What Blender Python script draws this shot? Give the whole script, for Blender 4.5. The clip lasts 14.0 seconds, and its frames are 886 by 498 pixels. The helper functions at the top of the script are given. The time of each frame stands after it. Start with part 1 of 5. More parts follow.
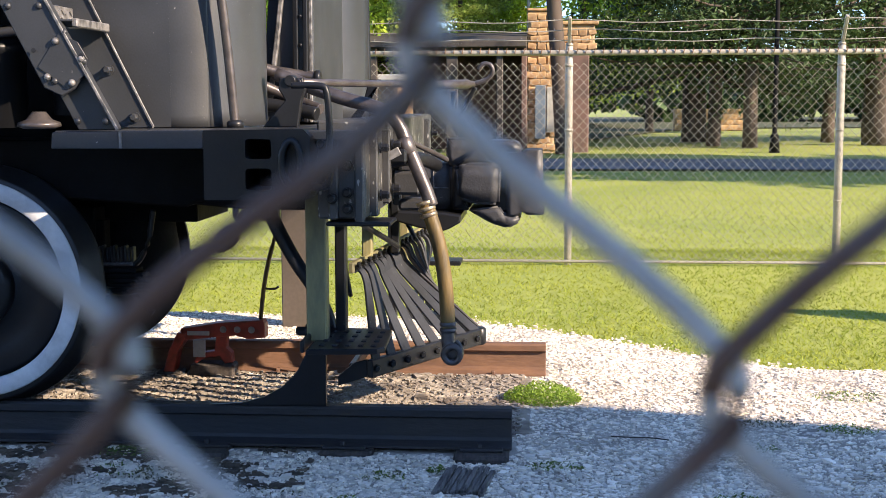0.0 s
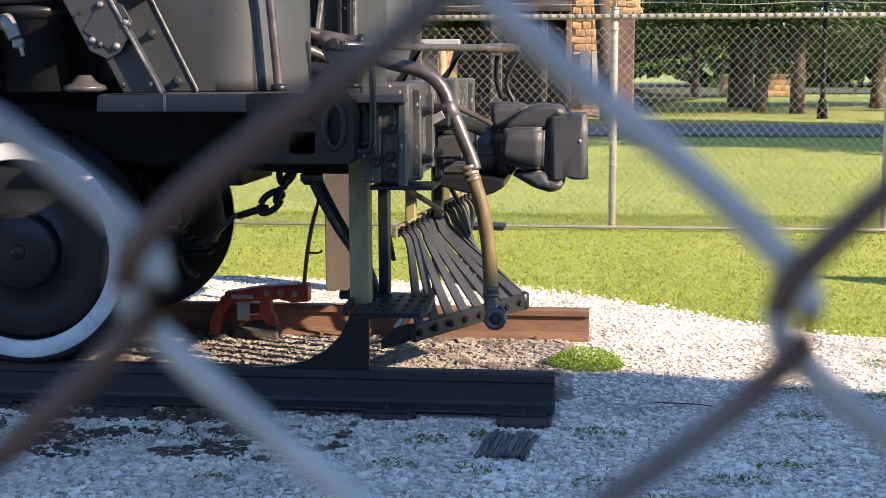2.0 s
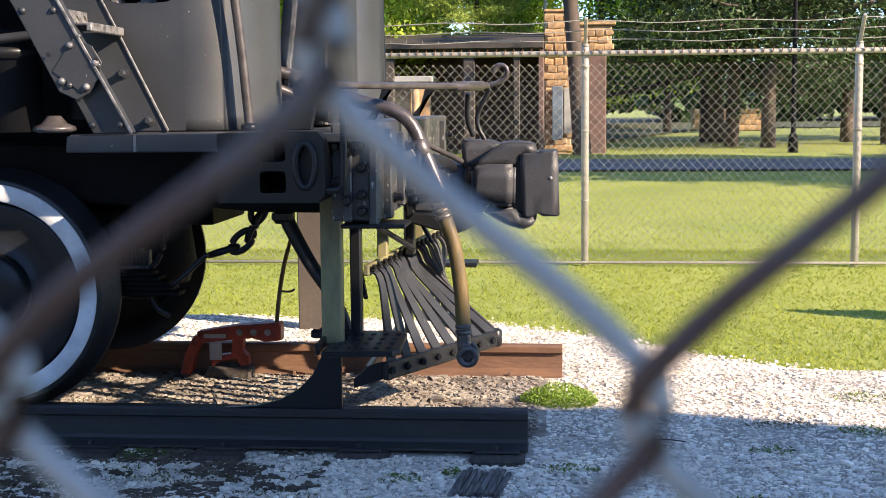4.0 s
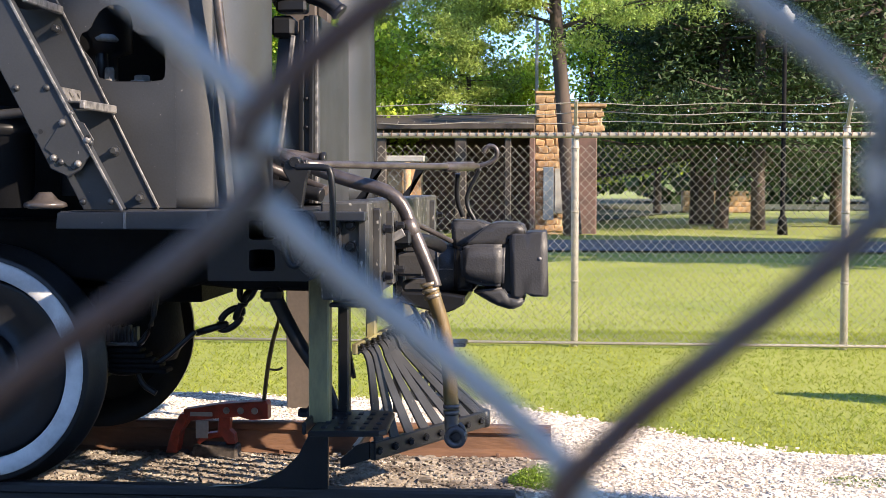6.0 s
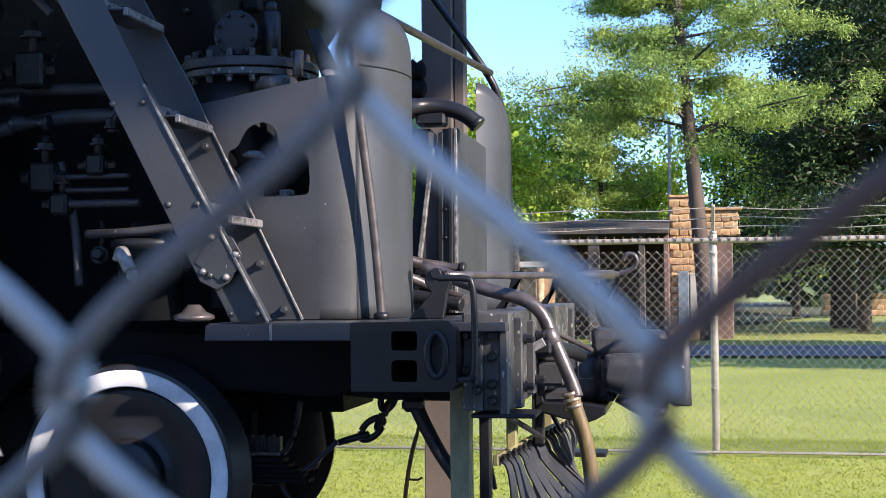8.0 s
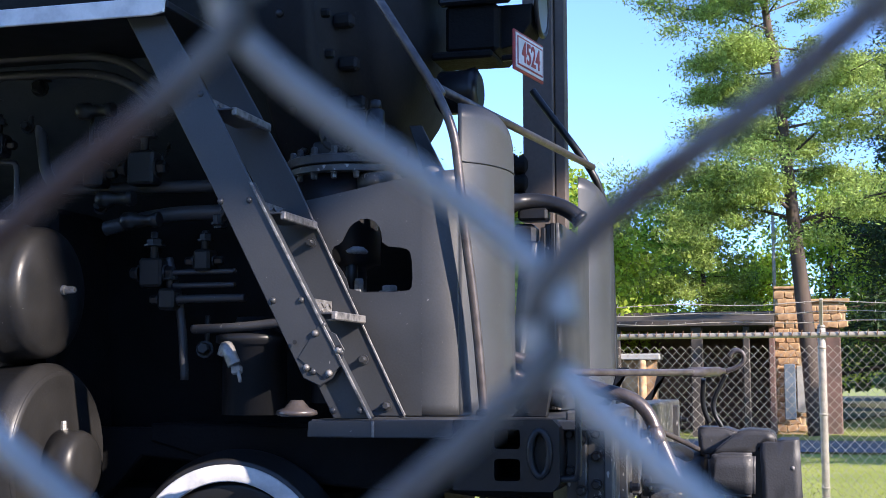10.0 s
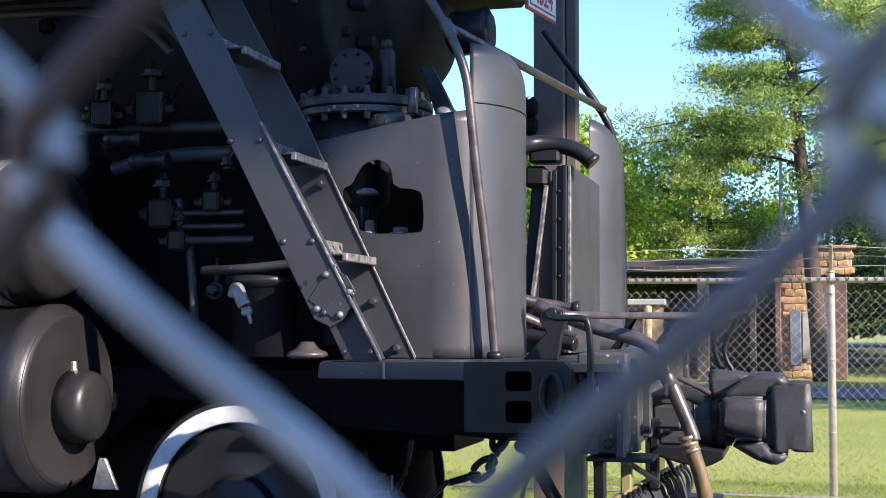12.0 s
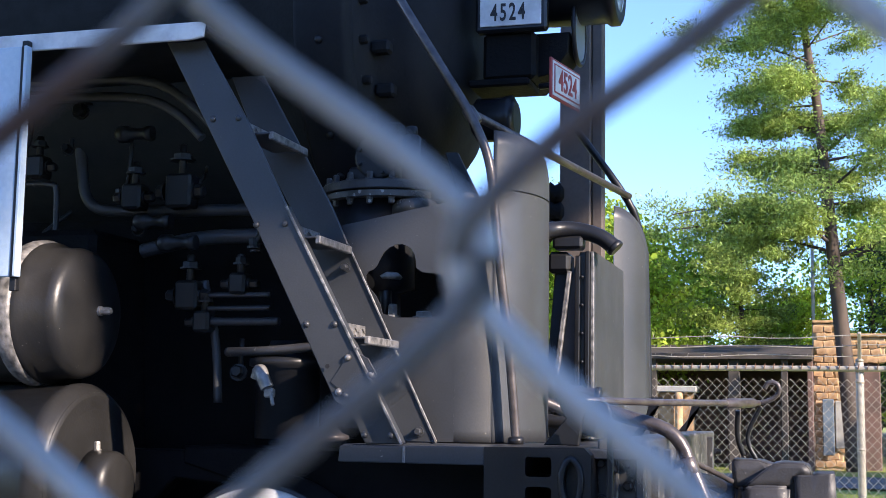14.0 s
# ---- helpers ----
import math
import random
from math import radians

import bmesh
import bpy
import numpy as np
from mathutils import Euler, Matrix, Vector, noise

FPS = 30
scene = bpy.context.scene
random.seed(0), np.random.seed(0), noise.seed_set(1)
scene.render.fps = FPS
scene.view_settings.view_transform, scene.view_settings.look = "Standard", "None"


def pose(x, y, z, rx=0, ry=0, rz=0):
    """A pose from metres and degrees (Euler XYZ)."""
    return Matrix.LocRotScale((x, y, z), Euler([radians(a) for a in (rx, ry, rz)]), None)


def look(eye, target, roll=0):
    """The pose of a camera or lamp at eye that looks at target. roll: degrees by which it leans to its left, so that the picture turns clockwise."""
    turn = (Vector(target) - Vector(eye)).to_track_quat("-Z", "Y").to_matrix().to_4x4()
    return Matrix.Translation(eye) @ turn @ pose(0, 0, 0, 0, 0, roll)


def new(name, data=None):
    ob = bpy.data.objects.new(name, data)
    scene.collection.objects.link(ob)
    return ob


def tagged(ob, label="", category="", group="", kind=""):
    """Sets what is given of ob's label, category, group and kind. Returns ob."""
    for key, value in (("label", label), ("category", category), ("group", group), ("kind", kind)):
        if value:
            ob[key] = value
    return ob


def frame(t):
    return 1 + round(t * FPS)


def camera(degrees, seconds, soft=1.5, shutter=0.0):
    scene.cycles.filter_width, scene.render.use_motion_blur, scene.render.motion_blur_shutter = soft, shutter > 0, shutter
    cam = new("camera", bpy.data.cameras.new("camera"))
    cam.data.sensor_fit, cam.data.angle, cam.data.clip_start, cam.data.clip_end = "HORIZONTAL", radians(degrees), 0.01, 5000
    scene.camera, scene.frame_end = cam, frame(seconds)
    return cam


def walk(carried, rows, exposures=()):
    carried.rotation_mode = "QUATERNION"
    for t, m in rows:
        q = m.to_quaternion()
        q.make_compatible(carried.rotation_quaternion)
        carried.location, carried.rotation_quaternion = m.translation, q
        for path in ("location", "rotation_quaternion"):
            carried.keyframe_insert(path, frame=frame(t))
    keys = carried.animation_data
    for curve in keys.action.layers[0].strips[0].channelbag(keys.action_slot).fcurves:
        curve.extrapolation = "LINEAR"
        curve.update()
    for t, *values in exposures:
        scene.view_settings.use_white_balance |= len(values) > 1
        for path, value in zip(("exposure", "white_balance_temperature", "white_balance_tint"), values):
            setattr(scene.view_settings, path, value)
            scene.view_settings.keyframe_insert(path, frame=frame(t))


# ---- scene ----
# camera: seconds, x, y, z, yaw, pitch, lean to the right
cam = camera(37.17, 14.0, soft=0.6)
cam.data.dof.use_dof = True
cam.data.dof.focus_distance = 6.5
cam.data.dof.aperture_fstop = 19.0
ROWS = [
    (0.0, -0.0001, 0.0018, 1.4505, 4.362, -6.353, 0.120),
    (0.5, 0.0010, 0.0050, 1.4483, 5.060, -6.608, 0.165),
    (1.0, 0.0004, 0.0108, 1.4432, 5.574, -6.983, 0.219),
    (1.5, 0.0007, 0.0069, 1.4439, 5.934, -7.455, 0.125),
    (2.0, -0.0012, 0.0125, 1.4424, 6.260, -7.828, 0.124),
    (2.5, -0.0002, 0.0133, 1.4422, 6.434, -8.126, 0.173),
    (3.0, -0.0013, 0.0131, 1.4431, 6.317, -8.101, 0.162),
    (3.5, 0.0010, 0.0152, 1.4436, 5.877, -7.429, 0.348),
    (4.0, 0.0124, 0.0114, 1.4507, 5.159, -6.278, 0.478),
    (4.2, 0.0204, 0.0183, 1.4526, 4.819, -5.687, 0.564),
    (6.3, 0.0198, 0.0046, 1.4549, 4.773, -2.794, -0.131),
    (6.5, 0.0135, 0.0021, 1.4577, 5.430, -2.752, 0.356),
    (7.0, -0.0040, -0.0032, 1.4591, 7.130, -1.781, -0.283),
    (7.5, -0.0105, -0.0044, 1.4635, 8.866, -0.435, 0.409),
    (8.0, -0.0113, -0.0034, 1.4711, 10.464, 1.754, 0.465),
    (8.5, -0.0080, 0.0054, 1.5006, 11.836, 4.139, 0.677),
    (9.0, -0.0170, 0.0115, 1.4986, 13.116, 5.778, 0.625),
    (9.2, -0.0203, 0.0104, 1.4971, 13.615, 6.196, 0.408),
    (11.3, -0.0415, 0.0127, 1.4846, 15.258, 4.051, 0.241),
    (11.5, -0.0494, 0.0247, 1.4801, 15.177, 3.793, 0.122),
    (12.0, -0.0576, 0.0415, 1.4839, 15.034, 3.324, -0.158),
    (12.5, -0.0391, 0.0433, 1.4893, 15.269, 3.214, -0.426),
    (13.0, -0.0295, 0.0392, 1.4804, 15.825, 3.747, -0.764),
    (13.5, -0.0149, 0.0342, 1.4704, 16.174, 4.858, -1.007),
    (14.0, -0.0125, 0.0109, 1.4835, 16.429, 6.951, -0.875),
]
walk(cam, [(t, pose(x, y, z, 90 + pitch, 0, yaw) @ pose(0, 0, 0, 0, 0, -lean)) for t, x, y, z, yaw, pitch, lean in ROWS],
     exposures=[(0.0, 1.57, 7000.0, 17.0), (4.0, 1.60, 7000.0, 17.0), (6.5, 1.54, 6750.0, 17.0), (9.0, 1.53, 6000.0, 20.0), (13.0, 1.55, 6250.0, 20.0), (14.0, 1.55, 6300.0, 20.0)])
KNOT = (-0.0149, 0.1610, 1.4576)

# ---- light ----
SUN = Vector((0.80, -0.40, 0.45)).normalized()
world = bpy.data.worlds.new("world")
scene.world = world
world.use_nodes = True
wn = world.node_tree.nodes
sky = wn.new("ShaderNodeTexSky")
sky.sky_type, sky.sun_disc = "NISHITA", False
sky.sun_elevation = math.asin(SUN.z)
sky.sun_rotation = math.atan2(SUN.x, SUN.y)
sky.altitude = 3000.0
sky.air_density, sky.dust_density, sky.ozone_density = 1.0, 0.0, 5.0
world.node_tree.links.new(sky.outputs[0], wn["Background"].inputs[0])
wn["Background"].inputs[1].default_value = 0.149
lamp = bpy.data.lights.new("sun", "SUN")
lamp.energy, lamp.angle, lamp.color = 4.1, radians(0.6), (1.0, 0.87, 0.69)
sun = new("sun", lamp)
sun.matrix_world = look(SUN * 60, (0, 0, 0))


# ---- materials ----
def material(name, color, rough=0.6, metal=0.0, color2=None, scale=8.0, mix=(0.4, 0.65), grain=60.0, bump=0.15, spots=None, spot_scale=30.0,
             spot_at=0.66, island=0.0, random_object=0.0, spec=0.5, stretch=(1, 1, 1)):
    m = bpy.data.materials.new(name)
    m.use_nodes = True
    n, link = m.node_tree.nodes, m.node_tree.links.new
    b = n["Principled BSDF"]
    b.inputs["Roughness"].default_value, b.inputs["Metallic"].default_value = rough, metal
    b.inputs["Specular IOR Level"].default_value = spec
    co = n.new("ShaderNodeTexCoord")
    mp = n.new("ShaderNodeMapping")
    mp.inputs["Scale"].default_value = stretch
    link(co.outputs["Object"], mp.inputs[0])

    def noise_at(s, detail=6):
        t = n.new("ShaderNodeTexNoise")
        t.inputs["Scale"].default_value, t.inputs["Detail"].default_value = s, detail
        link(mp.outputs[0], t.inputs["Vector"])
        return t.outputs["Fac"]

    def blend(fac, a, c, kind="MIX"):
        x = n.new("ShaderNodeMix")
        x.data_type, x.blend_type = "RGBA", kind
        for value, slot in ((fac, 0), (a, 6), (c, 7)):
            if isinstance(value, (int, float)):
                x.inputs[slot].default_value = value
            elif isinstance(value, tuple):
                x.inputs[slot].default_value = (*value, 1)
            else:
                link(value, x.inputs[slot])
        return x.outputs[2]

    def ramp(src, a, c):
        r = n.new("ShaderNodeMapRange")
        r.inputs[1].default_value, r.inputs[2].default_value = a, c
        link(src, r.inputs[0])
        return r.outputs[0]

    color2 = color2 or tuple(c * 0.7 for c in color)
    out = blend(ramp(noise_at(scale), *mix), color, color2)
    fine = noise_at(grain, 4)
    out = blend(0.25, out, blend(ramp(fine, 0.3, 0.7), (0.35, 0.35, 0.35), (0.68, 0.68, 0.68)), "OVERLAY")
    if spots:
        out = blend(ramp(noise_at(spot_scale, 3), spot_at, spot_at + 0.03), out, spots)
    if island:
        g = n.new("ShaderNodeNewGeometry")
        out = blend(1.0, out, blend(ramp(g.outputs["Random Per Island"], 0, 1), (1 - island,) * 3, (1 + island,) * 3), "MULTIPLY")
    if random_object:
        g = n.new("ShaderNodeObjectInfo")
        out = blend(1.0, out, blend(ramp(g.outputs["Random"], 0, 1), (1 - random_object,) * 3, (1 + random_object,) * 3), "MULTIPLY")
    link(out, b.inputs["Base Color"])
    rr = n.new("ShaderNodeMapRange")
    rr.inputs[3].default_value, rr.inputs[4].default_value = max(0.05, rough - 0.12), min(1, rough + 0.12)
    link(noise_at(scale * 2.3), rr.inputs[0])
    link(rr.outputs[0], b.inputs["Roughness"])
    if bump:
        bp = n.new("ShaderNodeBump")
        bp.inputs["Strength"].default_value, bp.inputs["Distance"].default_value = bump, 0.01
        link(fine, bp.inputs["Height"])
        link(bp.outputs[0], b.inputs["Normal"])
    return m


def leaf_material(name, color, color2, glow=0.35, island=0.45):
    m = material(name, color, 0.55, color2=color2, scale=0.5, grain=3.0, bump=0, island=island, spec=0.3)
    n, link = m.node_tree.nodes, m.node_tree.links.new
    b, o = n["Principled BSDF"], n["Material Output"]
    tr = n.new("ShaderNodeBsdfTranslucent")
    link(b.inputs["Base Color"].links[0].from_socket, tr.inputs[0])
    mx = n.new("ShaderNodeMixShader")
    mx.inputs[0].default_value = glow
    link(b.outputs[0], mx.inputs[1])
    link(tr.outputs[0], mx.inputs[2])
    link(mx.outputs[0], o.inputs[0])
    return m


BLACK = material("black_paint", (0.013, 0.0135, 0.015), 0.36, color2=(0.008, 0.0085, 0.010), scale=3, grain=90, bump=0.06, spots=(0.06, 0.06, 0.055), spot_scale=55, spot_at=0.75, spec=0.35)
SATIN = material("satin_black_sheet", (0.047, 0.050, 0.054), 0.39, color2=(0.034, 0.0365, 0.040), scale=2.2, grain=120, bump=0.04, spots=(0.30, 0.29, 0.27), spot_scale=70, spot_at=0.735, spec=0.45)
CAST = material("rough_cast_black", (0.044, 0.044, 0.046), 0.48, color2=(0.028, 0.028, 0.030), scale=5, grain=110, bump=0.14, spots=(0.15, 0.145, 0.135), spot_scale=38, spot_at=0.69)
SCUFFED = material("scuffed_beam_paint", (0.062, 0.061, 0.058), 0.42, color2=(0.028, 0.028, 0.029), scale=7, grain=90, bump=0.12, spots=(0.32, 0.31, 0.28), spot_scale=40, spot_at=0.63, spec=0.5, stretch=(1, 1, 0.5))
DRUM = material("oily_black_paint", (0.021, 0.0205, 0.020), 0.38, color2=(0.012, 0.012, 0.012), scale=4, grain=80, bump=0.06, spots=(0.11, 0.105, 0.095), spot_scale=50, spot_at=0.73, spec=0.35)
SLAT = material("worn_black_bar", (0.024, 0.027, 0.034), 0.52, color2=(0.014, 0.016, 0.020), scale=9, grain=90, bump=0.12, spots=(0.12, 0.115, 0.105), spot_scale=60, spot_at=0.74, spec=0.25)
SMOKE = material("matt_smokebox_black", (0.016, 0.0165, 0.018), 0.62, color2=(0.010, 0.0105, 0.012), scale=3, grain=60, bump=0.12, spots=(0.04, 0.04, 0.04), spot_scale=40, spot_at=0.72, spec=0.15)
# Black lowered below the paint's, so recess and underframe carry their shade in colour.
SHADEBLACK = material("shade_deepened_black", (0.006, 0.006, 0.0065), 0.7, color2=(0.004, 0.004, 0.004), scale=6, grain=70, bump=0.3, spec=0.15)
EDGE = material("worn_edge_steel", (0.26, 0.25, 0.24), 0.45, 0.3, color2=(0.08, 0.08, 0.08), scale=30, grain=120, bump=0.2)
OLIVE = material("weathered_olive_paint", (0.23, 0.205, 0.095), 0.5, color2=(0.12, 0.11, 0.062), scale=12, grain=90, stretch=(1, 1, 0.3))
WHITE = material("white_paint", (0.72, 0.73, 0.72), 0.45, color2=(0.55, 0.56, 0.56), scale=9, grain=60, bump=0.08, spots=(0.2, 0.19, 0.17), spot_scale=40, spot_at=0.76)
TYRE = material("blackened_tyre_steel", (0.011, 0.0115, 0.013), 0.42, color2=(0.018, 0.017, 0.016), scale=10, grain=80, bump=0.1)
# The near rail's steel carries its shade in a much darker colour.
RAILSHADE = material("shaded_rail_steel", (0.024, 0.025, 0.028), 0.6, color2=(0.038, 0.032, 0.029), scale=7, grain=60, bump=0.3, stretch=(0.3, 1, 1))
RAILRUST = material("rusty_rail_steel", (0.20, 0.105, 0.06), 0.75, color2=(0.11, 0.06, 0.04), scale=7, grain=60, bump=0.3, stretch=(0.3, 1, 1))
RED = material("red_jack_paint", (0.33, 0.042, 0.02), 0.5, color2=(0.19, 0.028, 0.014), scale=20, grain=90, spots=(0.16, 0.1, 0.08), spot_scale=50, spot_at=0.7)
HOSE = material("olive_rubber_hose", (0.17, 0.11, 0.032), 0.55, color2=(0.09, 0.062, 0.025), scale=22, grain=120, bump=0.2, stretch=(1, 1, 0.25))
BRASS = material("tarnished_clamp_metal", (0.45, 0.36, 0.24), 0.4, 0.8, color2=(0.25, 0.2, 0.15), scale=30)
STEEL = material("dull_pipe_steel", (0.12, 0.105, 0.10), 0.36, 0.5, color2=(0.07, 0.06, 0.06), scale=14, grain=90, bump=0.1)
BARE = material("bright_bare_metal", (0.30, 0.29, 0.27), 0.45, 0.5, color2=(0.17, 0.165, 0.155), scale=25, grain=90)
GALV = material("galvanised_steel", (0.56, 0.55, 0.52), 0.47, 0.2, color2=(0.31, 0.295, 0.265), scale=22, grain=90, bump=0.1)
GALVFAR = material("galvanised_fence_steel", (0.37, 0.345, 0.29), 0.6, 0.1, color2=(0.31, 0.285, 0.24), scale=5, grain=50, bump=0.02)
# Rust brown, darkened as well for wire runs that face away from the light.
RUSTSHADEWIRE = material("rusting_shaded_wire", (0.19, 0.175, 0.155), 0.6, 0.1, color2=(0.115, 0.062, 0.042), scale=16, mix=(0.40, 0.54), grain=160, bump=0.2)
TIE = material("weathered_tie_wood", (0.075, 0.06, 0.05), 0.85, color2=(0.035, 0.03, 0.027), scale=9, grain=50, bump=0.6, stretch=(6, 0.6, 6))
OLDWOOD = material("grey_split_wood", (0.20, 0.18, 0.16), 0.9, color2=(0.045, 0.04, 0.036), scale=9, grain=50, bump=0.7, stretch=(6, 0.6, 6))
POSTTAN = material("brown_painted_post", (0.10, 0.080, 0.066), 0.75, color2=(0.075, 0.062, 0.052), scale=2, grain=40, bump=0.1)
# Bed kept darker than the chips, painting the shade in gaps between stones.
GRAVELBED = material("gravel_dust_gap_shade", (0.44, 0.39, 0.32), 0.9, color2=(0.26, 0.225, 0.185), scale=3, grain=45, bump=0.8)
STONE = material("limestone_chips", (0.82, 0.735, 0.62), 0.85, color2=(0.68, 0.605, 0.505), scale=2.5, grain=60, bump=0.25, island=0.34)
SOIL = material("dark_dry_soil", (0.13, 0.098, 0.068), 0.95, color2=(0.07, 0.055, 0.04), scale=6, grain=40, bump=0.8, island=0.4)
DIRT = material("dark_ballast", (0.34, 0.295, 0.24), 0.95, color2=(0.13, 0.105, 0.085), scale=6, grain=40, bump=0.8)
GRASS = material("mown_grass_soil", (0.30, 0.33, 0.07), 0.9, color2=(0.22, 0.27, 0.05), scale=0.35, grain=9, bump=0.5)
BLADE = leaf_material("grass_blades", (0.36, 0.40, 0.06), (0.27, 0.34, 0.05), 0.40, 0.12)
WEED = leaf_material("weed_leaves", (0.16, 0.23, 0.045), (0.09, 0.14, 0.035), 0.3)
CLUMP = leaf_material("bright_weed_leaves", (0.30, 0.42, 0.06), (0.19, 0.31, 0.045), 0.35, 0.3)
DRYWEED = leaf_material("dry_weed", (0.16, 0.14, 0.07), (0.10, 0.09, 0.05), 0.2)
NEEDLE = leaf_material("pine_needles", (0.32, 0.42, 0.10), (0.21, 0.31, 0.08), 0.45)
SPRUCE = leaf_material("dark_conifer_needles", (0.060, 0.105, 0.036), (0.034, 0.064, 0.024), 0.25)
MAPLE = leaf_material("maple_leaves", (0.42, 0.54, 0.06), (0.27, 0.43, 0.05), 0.5)
BARK = material("pine_bark", (0.085, 0.063, 0.050), 0.9, color2=(0.042, 0.032, 0.027), scale=2.5, grain=10, bump=0.8, stretch=(1, 1, 0.25))
ASPHALT = material("asphalt", (0.16, 0.165, 0.17), 0.85, color2=(0.12, 0.12, 0.125), scale=0.8, grain=12, bump=0.3)
RUBBLE = material("tan_fieldstone", (0.55, 0.36, 0.19), 0.85, color2=(0.27, 0.16, 0.085), scale=3.2, grain=9, bump=0.5, random_object=0.22)
MORTAR = material("wall_mortar", (0.48, 0.34, 0.20), 0.9, scale=3)
SIDING = material("pale_siding", (0.42, 0.42, 0.40), 0.7, scale=2)
DOORBLUE = material("grey_blue_paint", (0.14, 0.19, 0.25), 0.6, scale=3)
BLUE = material("blue_paint", (0.02, 0.07, 0.30), 0.5, scale=8)
PALE = material("pale_blue_sign_paint", (0.50, 0.62, 0.71), 0.4, color2=(0.46, 0.57, 0.66), scale=5, grain=50, spots=(0.3, 0.33, 0.35), spot_scale=26, spot_at=0.72)
SIGNRED = material("sign_red", (0.38, 0.05, 0.045), 0.5, scale=20)
INK = material("black_numerals", (0.012, 0.012, 0.012), 0.5, scale=20)
# Lens glass with the reflected sky put into its pale blue base colour.
SKYGLASS = material("sky_tinted_lens_glass", (0.30, 0.38, 0.48), 0.08, color2=(0.34, 0.42, 0.52), scale=2, grain=5, bump=0)
# Dark green-brown ground colour that stands in for the trees' shade.
WOODSHADE = material("woodland_shade_floor", (0.07, 0.085, 0.03), 0.95, color2=(0.05, 0.05, 0.025), scale=0.6, grain=8, bump=0.5)
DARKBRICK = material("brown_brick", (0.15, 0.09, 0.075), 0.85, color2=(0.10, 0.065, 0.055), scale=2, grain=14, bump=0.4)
ROOF = material("roof_shingle_brown", (0.06, 0.05, 0.042), 0.85, scale=3)


# ---- mesh tools ----
class Shape:
    """Collects vertices and faces; smooth faces are marked one by one."""

    def __init__(self):
        self.v, self.f, self.s = [], [], []

    def add(self, verts, faces, smooth=False):
        k = len(self.v)
        self.v += [tuple(p) for p in verts]
        self.f += [tuple(k + i for i in f) for f in faces]
        self.s += [smooth] * len(faces)
        return self

    def box(self, x0, x1, y0, y1, z0, z1, b=0.006):
        """A box with chamfered edges."""
        b = min(b, (x1 - x0) * 0.3, (y1 - y0) * 0.3, (z1 - z0) * 0.3)
        bm = bmesh.new()
        bmesh.ops.create_cube(bm, size=1)
        for v in bm.verts:
            v.co = ((x0 + x1) / 2 + v.co.x * (x1 - x0), (y0 + y1) / 2 + v.co.y * (y1 - y0), (z0 + z1) / 2 + v.co.z * (z1 - z0))
        bmesh.ops.bevel(bm, geom=bm.edges[:], offset=b, segments=1, affect="EDGES")
        return self.take(bm)

    def take(self, bm, smooth=False):
        bm.verts.index_update()
        self.add([v.co for v in bm.verts], [[v.index for v in f.verts] for f in bm.faces], smooth)
        bm.free()
        return self

    def prism(self, poly, y0, y1, axis="y", b=0.004):
        """A polygon of two coordinates, pulled along the third axis, with chamfered rims."""
        def p3(p, w):
            return {"y": (p[0], w, p[1]), "x": (w, p[0], p[1]), "z": (p[0], p[1], w)}[axis]
        bm = bmesh.new()
        f = bm.faces.new([bm.verts.new(p3(p, y0)) for p in poly])
        r = bmesh.ops.extrude_face_region(bm, geom=[f])
        d = Vector(p3((0, 0), y1 - y0))
        bmesh.ops.translate(bm, verts=[g for g in r["geom"] if isinstance(g, bmesh.types.BMVert)], vec=d)
        bmesh.ops.recalc_face_normals(bm, faces=bm.faces[:])
        if b:
            rim = [e for e in bm.edges if len(e.link_faces) == 2 and any(len(q.verts) == len(poly) and len(poly) > 4 for q in e.link_faces)] if len(poly) > 4 else bm.edges[:]
            bmesh.ops.bevel(bm, geom=rim, offset=b, segments=1, affect="EDGES")
        return self.take(bm)

    def lump(self, poly, y0, y1, r=0.03):
        """A cast block: an outline pulled along y, its edges well rounded, smooth."""
        bm = bmesh.new()
        f = bm.faces.new([bm.verts.new((x, y0, z)) for x, z in poly])
        e = bmesh.ops.extrude_face_region(bm, geom=[f])
        bmesh.ops.translate(bm, verts=[g for g in e["geom"] if isinstance(g, bmesh.types.BMVert)], vec=(0, y1 - y0, 0))
        bmesh.ops.recalc_face_normals(bm, faces=bm.faces[:])
        bmesh.ops.bevel(bm, geom=bm.edges[:], offset=r, segments=4, affect="EDGES", clamp_overlap=True)
        bmesh.ops.triangulate(bm, faces=[q for q in bm.faces if len(q.verts) > 4])
        bmesh.ops.subdivide_edges(bm, edges=[q for q in bm.edges if q.calc_length() > 0.05], cuts=2, use_grid_fill=True)
        for v in bm.verts:
            d = noise.noise(v.co * 9) * 0.0025
            v.co += Vector((d, d * 0.6, -d))
        return self.take(bm, True)

    def lathe(self, base, axis, profile, n=24, smooth=True, caps=True):
        """Turns (distance along, radius) pairs about an axis from base."""
        a = Vector(axis).normalized()
        u = a.orthogonal().normalized()
        w = a.cross(u)
        verts, faces = [], []
        for d, r in profile:
            for i in range(n):
                c = 2 * math.pi * i / n
                verts.append(Vector(base) + a * d + (u * math.cos(c) + w * math.sin(c)) * r)
        for j in range(len(profile) - 1):
            for i in range(n):
                faces.append((j * n + i, j * n + (i + 1) % n, (j + 1) * n + (i + 1) % n, (j + 1) * n + i))
        self.add(verts, faces, smooth)
        k = len(self.v) - len(verts)
        if not caps:
            return self
